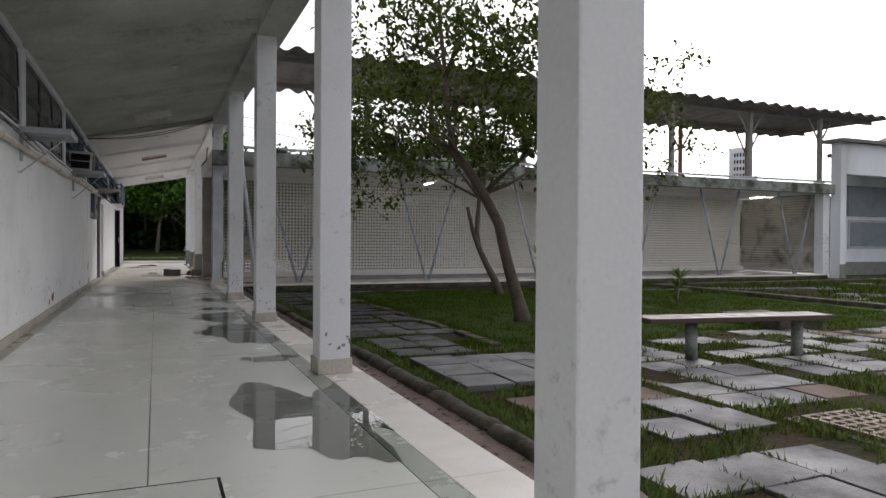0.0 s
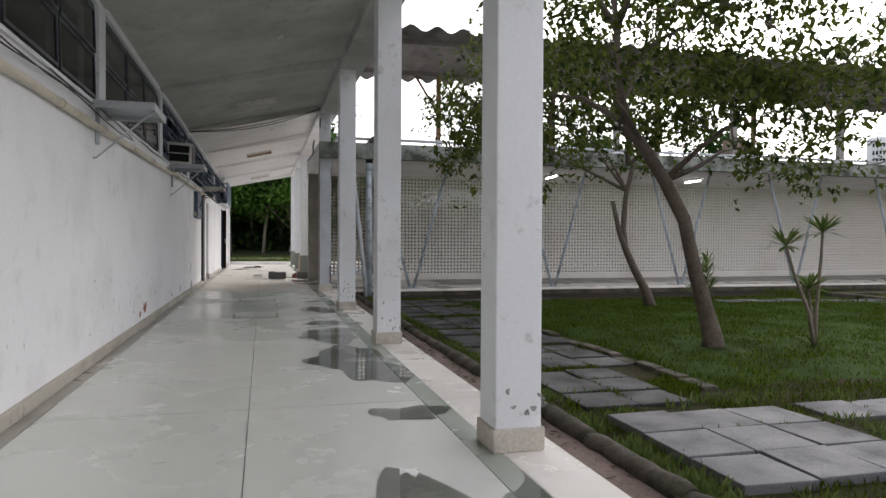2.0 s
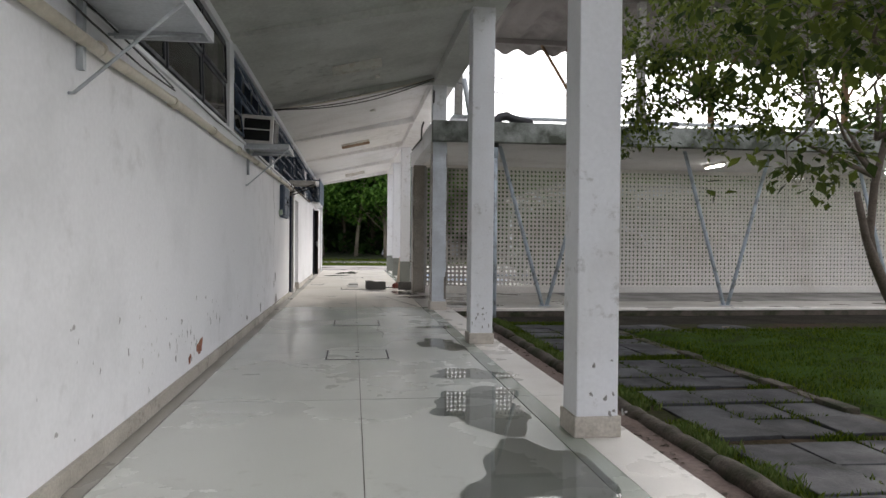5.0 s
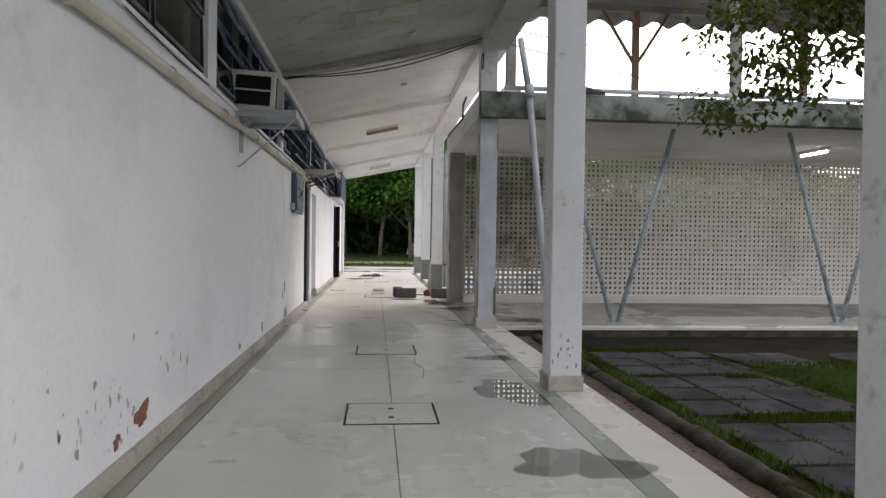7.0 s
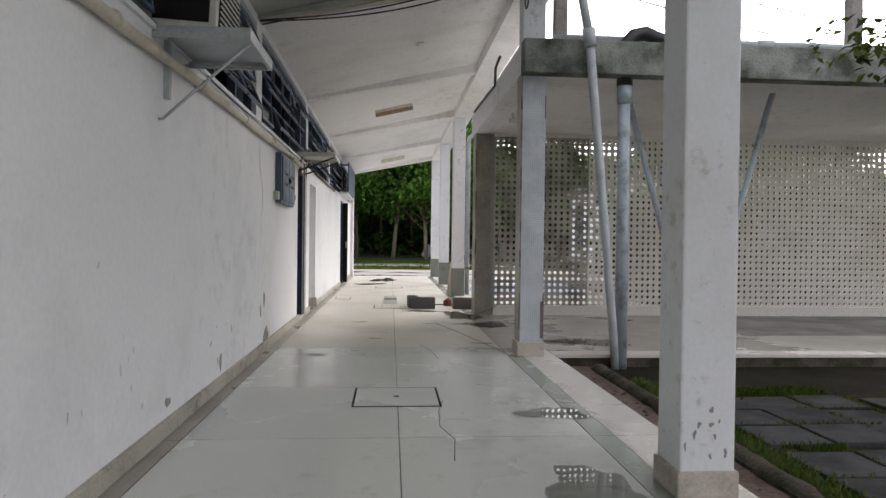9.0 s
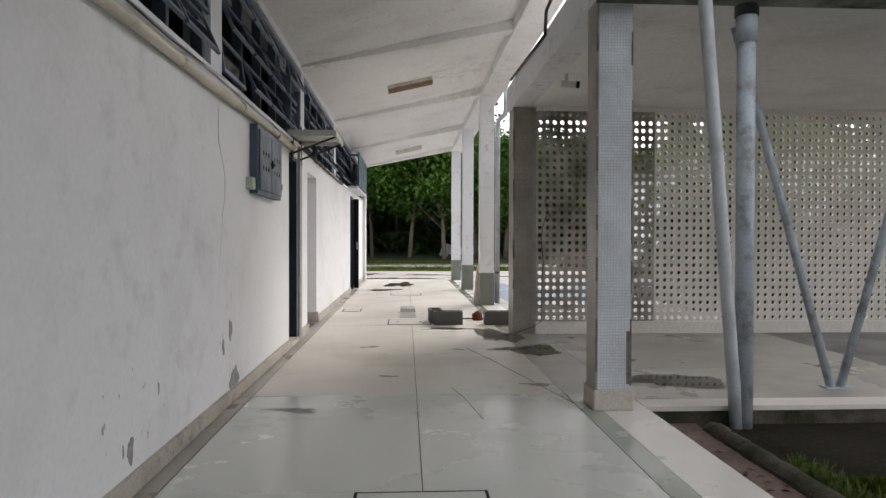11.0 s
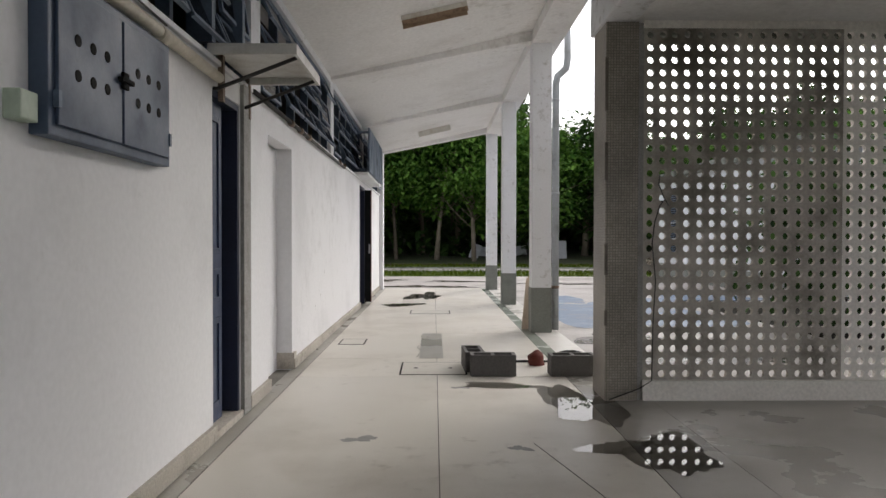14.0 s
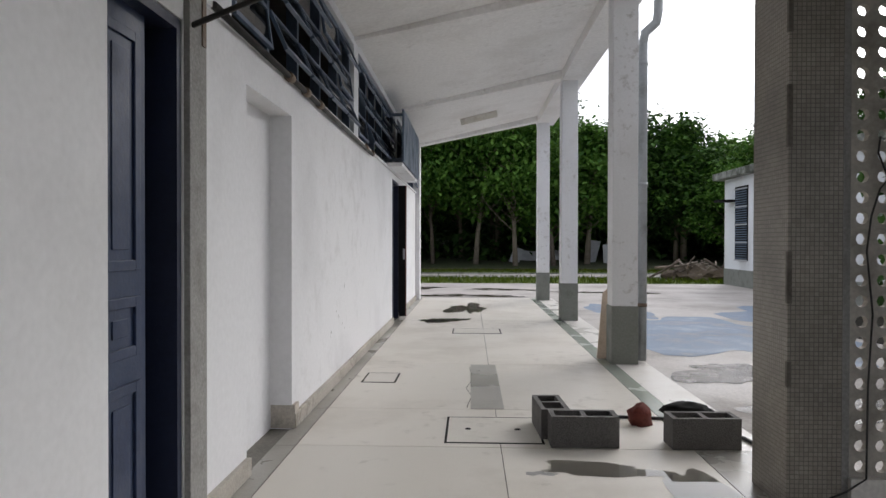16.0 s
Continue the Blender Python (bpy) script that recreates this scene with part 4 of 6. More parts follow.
rng = random.Random(11)
tree = thing("garden_tree", "leaning slender garden tree with a wide airy green crown", "tree", "garden trees", (5.1, 8.97, -0.1))
O = Vector((5.1, 8.97, -0.1))
trunk_pts = [(5.1, 8.97, -0.12), (5.08, 8.97, 0.05), (4.96, 8.96, 0.4), (4.83, 8.95, 0.79), (4.74, 8.94, 1.1), (4.66, 8.93, 1.4), (4.39, 8.92, 1.85), (4.12, 8.9, 2.2), (3.88, 8.88, 2.46)]
bm = bmesh.new()
tube(bm, [Vector(p) - O for p in trunk_pts], [0.15, 0.115, 0.095, 0.085, 0.08, 0.078, 0.075, 0.065, 0.05], 10)
tube(bm, [Vector(p) - O for p in ((3.88, 8.88, 2.46), (3.8, 8.9, 2.9), (3.76, 8.9, 3.5), (3.68, 8.9, 4.2), (3.6, 8.85, 4.9))], [0.05, 0.042, 0.036, 0.028, 0.012], 8)
spots = []
hubs = [(3.88, 8.88, 2.46), (4.3, 8.92, 1.97), (4.12, 8.9, 2.2), (3.8, 8.9, 2.9), (3.76, 8.9, 3.5)]
targets = []
for _ in range(64):
    while True:
        q = Vector((rng.uniform(-1, 1), rng.uniform(-1, 1), rng.uniform(-0.75, 1)))
        if 0.35 < q.length < 1:
            break
    c = Vector((4.0 + q.x * 2.05, 8.9 + q.y * 2.0, 3.1 + q.z * 1.6))
    if c.z < 2.3 and abs(q.x) < 0.5 and abs(q.y) < 0.4:
        c.z += 0.6
    targets.append(c)
for q in ((6.0, 8.7, 2.9), (6.7, 8.6, 3.2), (7.3, 8.8, 3.4), (7.9, 9.1, 3.3), (7.0, 9.6, 2.5), (7.5, 9.0, 2.15), (6.6, 8.2, 3.7), (7.4, 9.3, 3.8), (2.0, 9.2, 2.0), (2.6, 8.8, 1.75), (3.1, 8.5, 1.7), (5.6, 9.0, 3.0),
          (5.9, 9.4, 2.4), (8.2, 9.0, 3.0), (6.2, 9.0, 4.0), (7.8, 8.8, 2.7), (5.4, 8.4, 2.1), (6.4, 9.3, 2.1)):
    targets.append(Vector(q))
main = []
for a_, b_m in (((4.39, 8.92, 1.85), (5.3, 8.6, 2.75)), ((4.12, 8.9, 2.2), (3.2, 8.2, 2.95)), ((3.88, 8.88, 2.46), (2.7, 9.3, 3.0)), ((3.88, 8.88, 2.46), (4.3, 9.8, 3.3)), ((3.8, 8.9, 2.9), (4.6, 8.3, 3.8)),
                ((3.76, 8.9, 3.5), (3.0, 9.2, 4.2)), ((3.76, 8.9, 3.5), (3.9, 8.1, 4.4)), ((5.3, 8.6, 2.75), (6.6, 8.8, 3.1)), ((4.3, 9.8, 3.3), (5.2, 10.2, 3.5)), ((4.1, 8.9, 2.2), (3.3, 9.7, 2.6)), ((4.39, 8.92, 1.85), (5.6, 9.3, 2.3))):
    limbs(bm, Vector(a_) - O, 0.042, [Vector(b_m) - O], rng, 0.12)
    a_, b_m = Vector(a_), Vector(b_m)
    main += [a_.lerp(b_m, 0.55), a_.lerp(b_m, 0.8), b_m]
for c in targets:
    if c.x < 2.2:
        c.x = 2.2 + rng.uniform(0, 0.4)
    if c.x < 3.6 and c.z < 2.5 and rng.random() < 0.8:
        c.z += 0.8
    h = min(main, key=lambda k: (k - c).length)
    limbs(bm, h - O, 0.014, [c - O], rng, 0.12)
    spots.append((c - O, 0.52))
    for _ in range(2):
        e = c + Vector((rng.uniform(-0.6, 0.6), rng.uniform(-0.6, 0.6), rng.uniform(-0.35, 0.35)))
        limbs(bm, c - O, 0.009, [e - O], rng, 0.06)
        spots.append((e - O, 0.36))
part("trunk", bm, M_BARK, tree)
crown_part(leaves(16000, spots, 0.095, 4, 0.3, 7), M_LEAF, tree)

tree = thing("garden_tree", "forked small garden tree with a thin green crown", "tree", "garden trees", (7.13, 13.6, -0.1))
O = Vector((7.13, 13.6, -0.1))
bm = bmesh.new()
tube(bm, [Vector(p) - O for p in ((7.15, 13.6, -0.12), (7.05, 13.6, 0.2), (6.81, 13.6, 0.6), (6.62, 13.58, 0.95), (6.45, 13.55, 1.3), (6.27, 13.5, 1.9))], [0.13, 0.09, 0.075, 0.068, 0.05, 0.04], 8)
tube(bm, [Vector(p) - O for p in ((6.62, 13.6, 0.95), (6.56, 13.62, 1.35), (6.6, 13.6, 2.0), (6.75, 13.6, 2.6), (7.0, 13.5, 3.2))], [0.062, 0.055, 0.05, 0.042, 0.02], 8)
spots = []
for i in range(44):
    c = Vector((5.4 + rng.uniform(-2.2, 2.6), 13.6 + rng.uniform(-1.4, 1.3), 3.5 + rng.uniform(-0.8, 1.3)))
    if i < 8:
        c = Vector((3.2 + 0.22 * i, 13.6 + rng.uniform(-0.6, 0.9), 2.75 + rng.uniform(-0.15, 0.75)))
    if i == 0:
        hubs2 = []
        for b_m in ((5.4, 13.4, 3.1), (4.3, 13.8, 3.1), (6.3, 13.0, 3.6), (7.2, 14.2, 3.6), (7.6, 13.2, 3.3), (5.6, 14.4, 3.7)):
            a_ = Vector((6.62, 13.6, 2.1 if b_m[0] < 6 else 2.6))
            limbs(bm, a_ - O, 0.036, [Vector(b_m) - O], rng, 0.15)
            hubs2 += [a_.lerp(Vector(b_m), 0.6), Vector(b_m)]
    h = min(hubs2, key=lambda k: (k - c).length)
    limbs(bm, h - O, 0.013, [c - O], rng, 0.12)
    spots.append((c - O, 0.5))
    for _ in range(2):
        e = c + Vector((rng.uniform(-0.6, 0.6), rng.uniform(-0.5, 0.5), rng.uniform(-0.3, 0.3)))
        limbs(bm, c - O, 0.008, [e - O], rng, 0.05)
        spots.append((e - O, 0.3))
part("trunk", bm, M_BARK, tree)
crown_part(leaves(10500, spots, 0.092, 6, 0.3, 7), M_LEAF, tree)


def rosette(bm, c, count, length, rng_, up=0.5):
    for k in range(count):
        a = 2 * math.pi * k / count + rng_.uniform(-0.2, 0.2)
        e = rng_.uniform(-0.35, 1.0) * up + 0.1
        d = Vector((math.cos(a), math.sin(a), e)).normalized()
        s = d.cross(Vector((0, 0, 1))).normalized() * 0.018
        p0, p1, p2 = Vector(c), Vector(c) + d * length * 0.55, Vector(c) + d * length * rng_.uniform(0.8, 1.05) - Vector((0, 0, 0.06 * length))
        q = [bm.verts.new(p) for p in (p0 - s * 0.5, p0 + s * 0.5, p1 + s, p1 - s, p2)]
        bm.faces.new((q[0], q[1], q[2], q[3]))
        bm.faces.new((q[3], q[2], q[4]))


def spiky_plant(x, y, stems, label):
    t = thing("spiky_shrub", label, "shrub", "", (x, y, -0.1))
    for hx, hy, hz in stems:
        bs = bmesh.new()
        bl = bmesh.new()
        tube(bs, [(0, 0, 0), (hx * 0.2, hy * 0.2, hz * 0.35), (hx * 0.75, hy * 0.75, hz * 0.75), (hx, hy, hz)], [0.03, 0.022, 0.018, 0.016], 6)
        rosette(bl, (hx, hy, hz), 46, 0.36, rng, 1.0)
        part("stem", bs, M_PALEBARK, t)
        part("leaf_rosette", bl, M_SPIKE, t)
    bl = bmesh.new()
    rosette(bl, (0, 0, 0.05), 14, 0.26, rng, 1.2)
    part("leaf_rosette", bl, M_SPIKE, t)


spiky_plant(6.29, 8.72, ((-0.42, 0.0, 1.22), (0.1, 0.0, 1.38), (0.0, 0.1, 0.7)), "thin-stemmed spiky shrub with two leaf rosettes")
spiky_plant(9.3, 10.3, ((0.05, 0, 0.55), (0.1, 0.05, 0.35)), "small spiky shrub on the lawn")
spiky_plant(7.2, 3.2, ((0.1, 0, 0.75),), "small spiky shrub beside the paving")
bush = thing("bush", "dense spiky green bush by the lawn's edge", "bush", "", (9.0, 14.7, -0.1))
bm = bmesh.new()
for _ in range(16):
    rosette(bm, (rng.uniform(-0.25, 0.25), rng.uniform(-0.25, 0.25), rng.uniform(0.1, 0.9)), 18, 0.4, rng, 1.4)
part("leaf_rosette", bm, M_SPIKE, bush)
bm = bmesh.new()
tube(bm, [(0, 0, -0.05), (0, 0, 0.9)], [0.04, 0.02], 6)
part("stem", bm, M_PALEBARK, bush)

# bench
bench = thing("bench", "dark plank bench on two round concrete legs", "bench", "", (5.72, 5.42, -0.09))
bm = bmesh.new()
box(bm, -1.15, 1.10, -0.19, 0.19, 0.40, 0.455, bevel=0.008)
part("seat", bm, M_WOOD, bench)
for x in (-0.55, 0.78):
    bm = bmesh.new()
    tube(bm, [(x, 0, -0.02), (x, 0, 0.05), (x, 0, 0.402)], [0.07, 0.062, 0.062], 12)
    part("leg", bm, M_CONC, bench)
bench.rotation_euler = (0, 0, radians(-9))

# cast iron grate in the paving, round lid in the soil
g = thing("iron_grate", "rusty pierced iron cover set in the paving", "grate", "", (4.42, 3.02, -0.08))
bm = boxes((-0.38, 0.38, -0.38, 0.38, -0.1, -0.02), bevel=0.004)
part("frame", bm, M_KERB, g)
gs = [v for i in range(7) for v in (-0.3 + i * 0.094, -0.3 + i * 0.094 + 0.036)]
bm = cells(gs, gs, lambda i, j: i % 2 == 0 or j % 2 == 0, -0.02, 0.012)
part("cover", bm, M_RUST, g)
lid = thing("round_lid", "round concrete lid lying in the dark soil", "lid", "", (5.6, 15.4, -0.14))
bm = bmesh.new()
tube(bm, [(0, 0, 0), (0, 0, 0.05), (0, 0, 0.055)], [0.42, 0.42, 0.4], 28)
part("cover", bm, M_SLAB, lid)
bm = bmesh.new()
tube(bm, [(0, 0, 0.05), (0, 0, 0.062)], [0.06, 0.06], 12)
part("knob", bm, M_RUST, lid)
for x, y, z in ((8.35, 7.6, -0.13), (8.6, 7.2, -0.13)):
    planter = thing("stone_block", "dark mossy stone block on the lawn", "stone", "", (x, y, z))
    bm = bmesh.new()
    box(bm, -0.45, 0.45, -0.25, 0.25, 0, 0.22, bevel=0.03)
    part("stone", bm, M_KERB, planter)

# ---------------- covered walk: props, pipes, lamps ----------------
for k in range(6):
    x = 3.46 + 3.69 * k
    v_ = thing("v_prop", "slanting pair of blue-grey steel props holding the walkway roof", "prop", "steel props of the walkway", (x, 18.08, 0))
    for s in (-1, 1):
        bm = bmesh.new()
        tube(bm, [(s * 0.04, 0, 0.0), (s * 0.90, 0, 3.03)], 0.036, 10)
        part("pole", bm, M_POLE, v_)
    part("foot_plate", boxes((-0.11, 0.11, -0.06, 0.06, 0, 0.012)), M_POLE, v_)

for x in (7.85, 12.4, 21.9):
    lamp = thing("tube_light", "lit fluorescent batten under the walkway roof", "lamp", "walkway tube lights", (x, 19.8, 3.02))
    part("housing", boxes((-0.05, 0.05, -0.4, 0.4, -0.055, 0.0), bevel=0.004), M_LAMPBODY, lamp)
    bm = bmesh.new()
    tube(bm, [(0, -0.37, -0.078), (0, 0.37, -0.078)], 0.02, 8)
    part("tube", bm, M_LIT, lamp, "glowing white tube")

dp = thing("drain_pipe", "leaning grey plastic rainwater pipe with a joint", "pipe", "rainwater pipes", (2.4, 17.38, -0.16))
bm = bmesh.new()
tube(bm, [(-0.15, 0.0, 0.0), (-0.17, 0.0, 0.3), (-0.56, -0.26, 3.45)], 0.047, 12)
part("lower_pipe", bm, M_PVC, dp)
bm = bmesh.new()
tube(bm, [(-0.545, -0.25, 3.38), (-0.575, -0.265, 3.56)], 0.066, 12)
part("joint", bm, M_PVC, dp)
bm = bmesh.new()
tube(bm, [(-0.57, -0.262, 3.5), (-0.68, -0.2, 4.2)], 0.045, 12)
part("upper_pipe", bm, M_PVC, dp)
dp = thing("drain_pipe", "upright thick grey plastic pipe with a black bend on top", "pipe", "rainwater pipes", (2.31, 17.40, -0.16))
bm = bmesh.new()
tube(bm, [(0, 0, 0), (0, 0, 3.05)], 0.066, 14)
tube(bm, [(0, 0, 2.86), (0, 0, 3.1)], 0.076, 14)
part("lower_pipe", bm, M_POLE, dp)
bm = bmesh.new()
tube(bm, [(0, 0, 3.05), (0, 0, 3.4), (0.02, 0, 3.5), (0.1, 0, 3.59), (0.22, 0, 3.62), (0.34, 0, 3.57), (0.7, 0.1, 3.52)], [0.085, 0.08, 0.08, 0.08, 0.08, 0.075, 0.07], 12)
part("bend", bm, M_BLACKPIPE, dp, "black rubber bend")
rp = thing("roof_pipe", "pale plastic water pipe running along the walkway roof", "pipe", "", (2.0, 17.6, 3.16))
bm = bmesh.new()
tube(bm, [(-0.4, 0.1, 0.32), (4, 0.02, 0.30), (10, 0.0, 0.28), (21.5, 0.1, 0.3)], 0.035, 8)
part("pipe", bm, M_PVC, rp)
for x in (2.0, 3.8, 8.2, 13.1, 17.4):
    bm = bmesh.new()
    tube(bm, [(x - 0.08, 0.03, 0.30), (x + 0.08, 0.03, 0.30)], 0.052, 8)
    part("coupling", bm, M_BLACKPIPE if x in (3.8, 13.1) else M_PVC, rp)
    part("stand", boxes((x - 0.04, x + 0.04, 0.0, 0.06, 0.0, 0.27)), M_COL, rp)
tank = thing("roof_tank", "small dark tank on legs with bent pipes on the walkway roof", "tank", "", (12.9, 18.5, 3.16))
part("tank", boxes((-0.3, 0.12, -0.25, 0.25, 0.42, 0.86), bevel=0.03), M_RUST, tank)
for lx, ly in ((-0.26, -0.2), (0.08, -0.2), (-0.26, 0.2), (0.08, 0.2)):
    part("leg", boxes((lx - 0.02, lx + 0.02, ly - 0.02, ly + 0.02, 0.0, 0.42)), M_CABLE, tank)
for k in range(3):
    bm = bmesh.new()
    tube(bm, [(0.3 + 0.17 * k, 0, 0.0), (0.3 + 0.17 * k, 0, 0.5), (0.33 + 0.17 * k, 0, 0.62), (0.38 + 0.17 * k, 0.1, 0.68), (0.42 + 0.17 * k, 0.3, 0.68)], 0.035, 8)
    part("pipe", bm, M_BLACKPIPE, tank)
tower = thing("water_tower", "far white round water tower pierced with rows of small openings", "tower", "", (63.5, 60.0, -0.2))
bm = bmesh.new()
tube(bm, [(0, 0, 0), (0, 0, 12.0), (0, 0, 12.4), (0, 0, 12.5)], [1.25, 1.25, 1.25, 1.15], 24)
part("shaft", bm, M_WHITEPAINT, tower)
for k in range(8):
    for j in range(5):
        a = math.pi + 0.25 + 0.26 * k
        bm = bmesh.new()
        box(bm, 1.22, 1.27, -0.09, 0.09, 8.2 + 0.8 * j, 8.6 + 0.8 * j, m=pose(0, 0, 0, 0, 0, math.degrees(a)))
        part("opening", bm, M_DARK, tower)
cam_ = thing("security_camera", "small white bullet camera under the walkway soffit", "camera", "", (1.52, 19.7, 3.02))
bm = bmesh.new()
tube(bm, [(0, 0, 0), (0, 0, -0.09)], 0.018, 8)
part("bracket", bm, M_ACBODY, cam_)
bm = bmesh.new()
tube(bm, [(-0.05, 0.02, -0.1), (0.1, -0.03, -0.12)], 0.035, 10)
part("body", bm, M_ACBODY, cam_)
bm = bmesh.new()
tube(bm, [(0.1, -0.03, -0.12), (0.13, -0.04, -0.124)], 0.037, 10)
part("lens", bm, M_DARK, cam_)

# ---------------- corridor: ceiling lamps and cables ----------------
SL = math.degrees(math.atan(0.233))
for y, rusty in ((-0.4, 0), (7.6, 0), (15.6, 0), (23.62, 1), (31.6, 0)):
    lamp = thing("ceiling_lamp", "rusty empty lamp tray on the sloping ceiling" if rusty else "unlit white fluorescent fitting on the sloping ceiling", "lamp", "ceiling lamps of the corridor")
    lamp.matrix_basis = pose(-0.14, y, ceil_z(-0.14), 0, -SL, 0)
    part("housing", boxes((-0.37, 0.37, -0.085, 0.085, -0.05, 0.0), bevel=0.004), M_LAMPBODY, lamp)
    part("tray", boxes((-0.37, 0.37, -0.075, -0.063, -0.10, -0.049), (-0.37, 0.37, 0.063, 0.075, -0.10, -0.049)), M_LAMPRUST if rusty else M_LAMPBODY, lamp)
    if rusty:
        part("reflector", boxes((-0.36, 0.36, -0.060, 0.060, -0.060, -0.051)), M_LAMPRUST, lamp, "rust-brown reflector")
    else:
        bm = bmesh.new()
        tube(bm, [(-0.34, 0, -0.068), (0.34, 0, -0.068)], 0.016, 8)
        part("tube", bm, M_TUBE, lamp)
for y in (3.9, 11.5, 16.6, 19.5):
    d = thing("ceiling_rose", "small round ceiling fitting", "fitting", "round ceiling fittings")
    d.matrix_basis = pose(0.2, y, ceil_z(0.2), 0, -SL, 0)
    bm = bmesh.new()
    tube(bm, [(0, 0, 0), (0, 0, -0.02), (0, 0, -0.035)], [0.05, 0.05, 0.03], 14)
    part("body", bm, M_LAMPBODY, d)
cab = thing("ceiling_cables", "bundle of sagging dark cables across the ceiling", "cable", "", (0, 17.3, 3.5))
for i, (sag, off) in enumerate(((0.06, 0.0), (0.12, -0.08), (0.03, 0.06), (0.16, -0.02))):
    bm = bmesh.new()
    pts = []
    for k in range(15):
        u = k / 14
        x = -1.5 + 2.7 * u
        pts.append((x, off + 0.03 * math.sin(5 * u + i), ceil_z(x) - 3.5 - 0.09 - sag * math.sin(math.pi * u) * (1 if i % 2 else 0.5)))
    tube(bm, pts, 0.008 if i else 0.013, 6)
    part("cable", bm, M_CABLE if i else M_PVCWHITE, cab)
bm = bmesh.new()
tube(bm, [(1.19, -0.16 + 0.09 * math.cos(k * 0.5), 0.2 + 0.11 * math.sin(k * 0.5)) for k in range(15)], 0.008, 6)
part("coil", bm, M_CABLE, cab)
bm = bmesh.new()
tube(bm, [(1.185, 4.1, -0.15), (1.185, 2.5, -0.2), (1.185, 1.9, -0.22), (1.185, 1.85, 0.0), (1.185, 1.5, 0.05)], 0.018, 6)
part("conduit", bm, M_CABLE, cab)
cab = thing("overhead_wires", "thin black wires strung over the walkway roof", "cable", "", (1.5, 17.3, 3.3))
for a, b in (((0.0, 0.1, 0.75), (6, 1.5, 0.35)), ((0.1, 0.0, 0.9), (9.5, 3.6, 1.2))):
    bm = bmesh.new()
    tube(bm, [Vector(a).lerp(Vector(b), u / 8) - Vector((0, 0, 0.15 * math.sin(math.pi * u / 8))) for u in range(9)], 0.008, 5)
    part("wire", bm, M_CABLE, cab)

# ---------------- long wall: pipe, shelves, coolers, meter box ----------------
def pipe_dz(y):
    """The conduit climbs a little along the wall."""
    return min(0.03, max(-0.12, -0.10 + 0.0125 * (y - 7)))


wp = thing("wall_pipe", "cream plastic conduit clipped along the white wall", "pipe", "", (WX, 0, 2.27))
bm = bmesh.new()
tube(bm, [(0.035, -6.0 + 1.1 * k, pipe_dz(-6.0 + 1.1 * k) + 0.01 * math.sin(k * 1.7)) for k in range(25)], 0.034, 10)
part("conduit", bm, M_PVCWHITE, wp)
for k in range(18):
    bm = bmesh.new()
    yk = -5.2 + 1.45 * k
    tube(bm, [(0.035, yk, pipe_dz(yk)), (0.035, yk + (0.09 if k % 3 == 2 else 0.03), pipe_dz(yk))], 0.042, 10)
    part("clip", bm, M_PVCWHITE, wp)
wc = thing("wall_cables", "loose thin dark cables running under the windows", "cable", "", (WX, 0, 2.38))
for i in range(3):
    bm = bmesh.new()
    tube(bm, [(0.02 + 0.012 * i, -6 + 0.8 * k, 0.02 - 0.045 * i + 0.03 * math.sin(k * 1.3 + i * 2)) for k in range(22 if i else 33)], 0.006, 5)
    part("cable", bm, M_CABLE, wc)
dpipe = thing("dark_wall_pipe", "thin dark iron pipe with couplings under the windows", "pipe", "", (WX, 21.25, 2.40))
bm = bmesh.new()
tube(bm, [(0.03, 0, 0), (0.03, 3, -0.02), (0.03, 5.2, -0.03)], 0.02, 8)
part("pipe", bm, M_CABLE, dpipe)
for y in (1.3, 1.75, 2.2, 4.6, 5.1):
    bm = bmesh.new()
    tube(bm, [(0.03, y, -0.01), (0.03, y + 0.09, -0.011)], 0.032, 8)
    part("coupling", bm, M_RUST, dpipe)


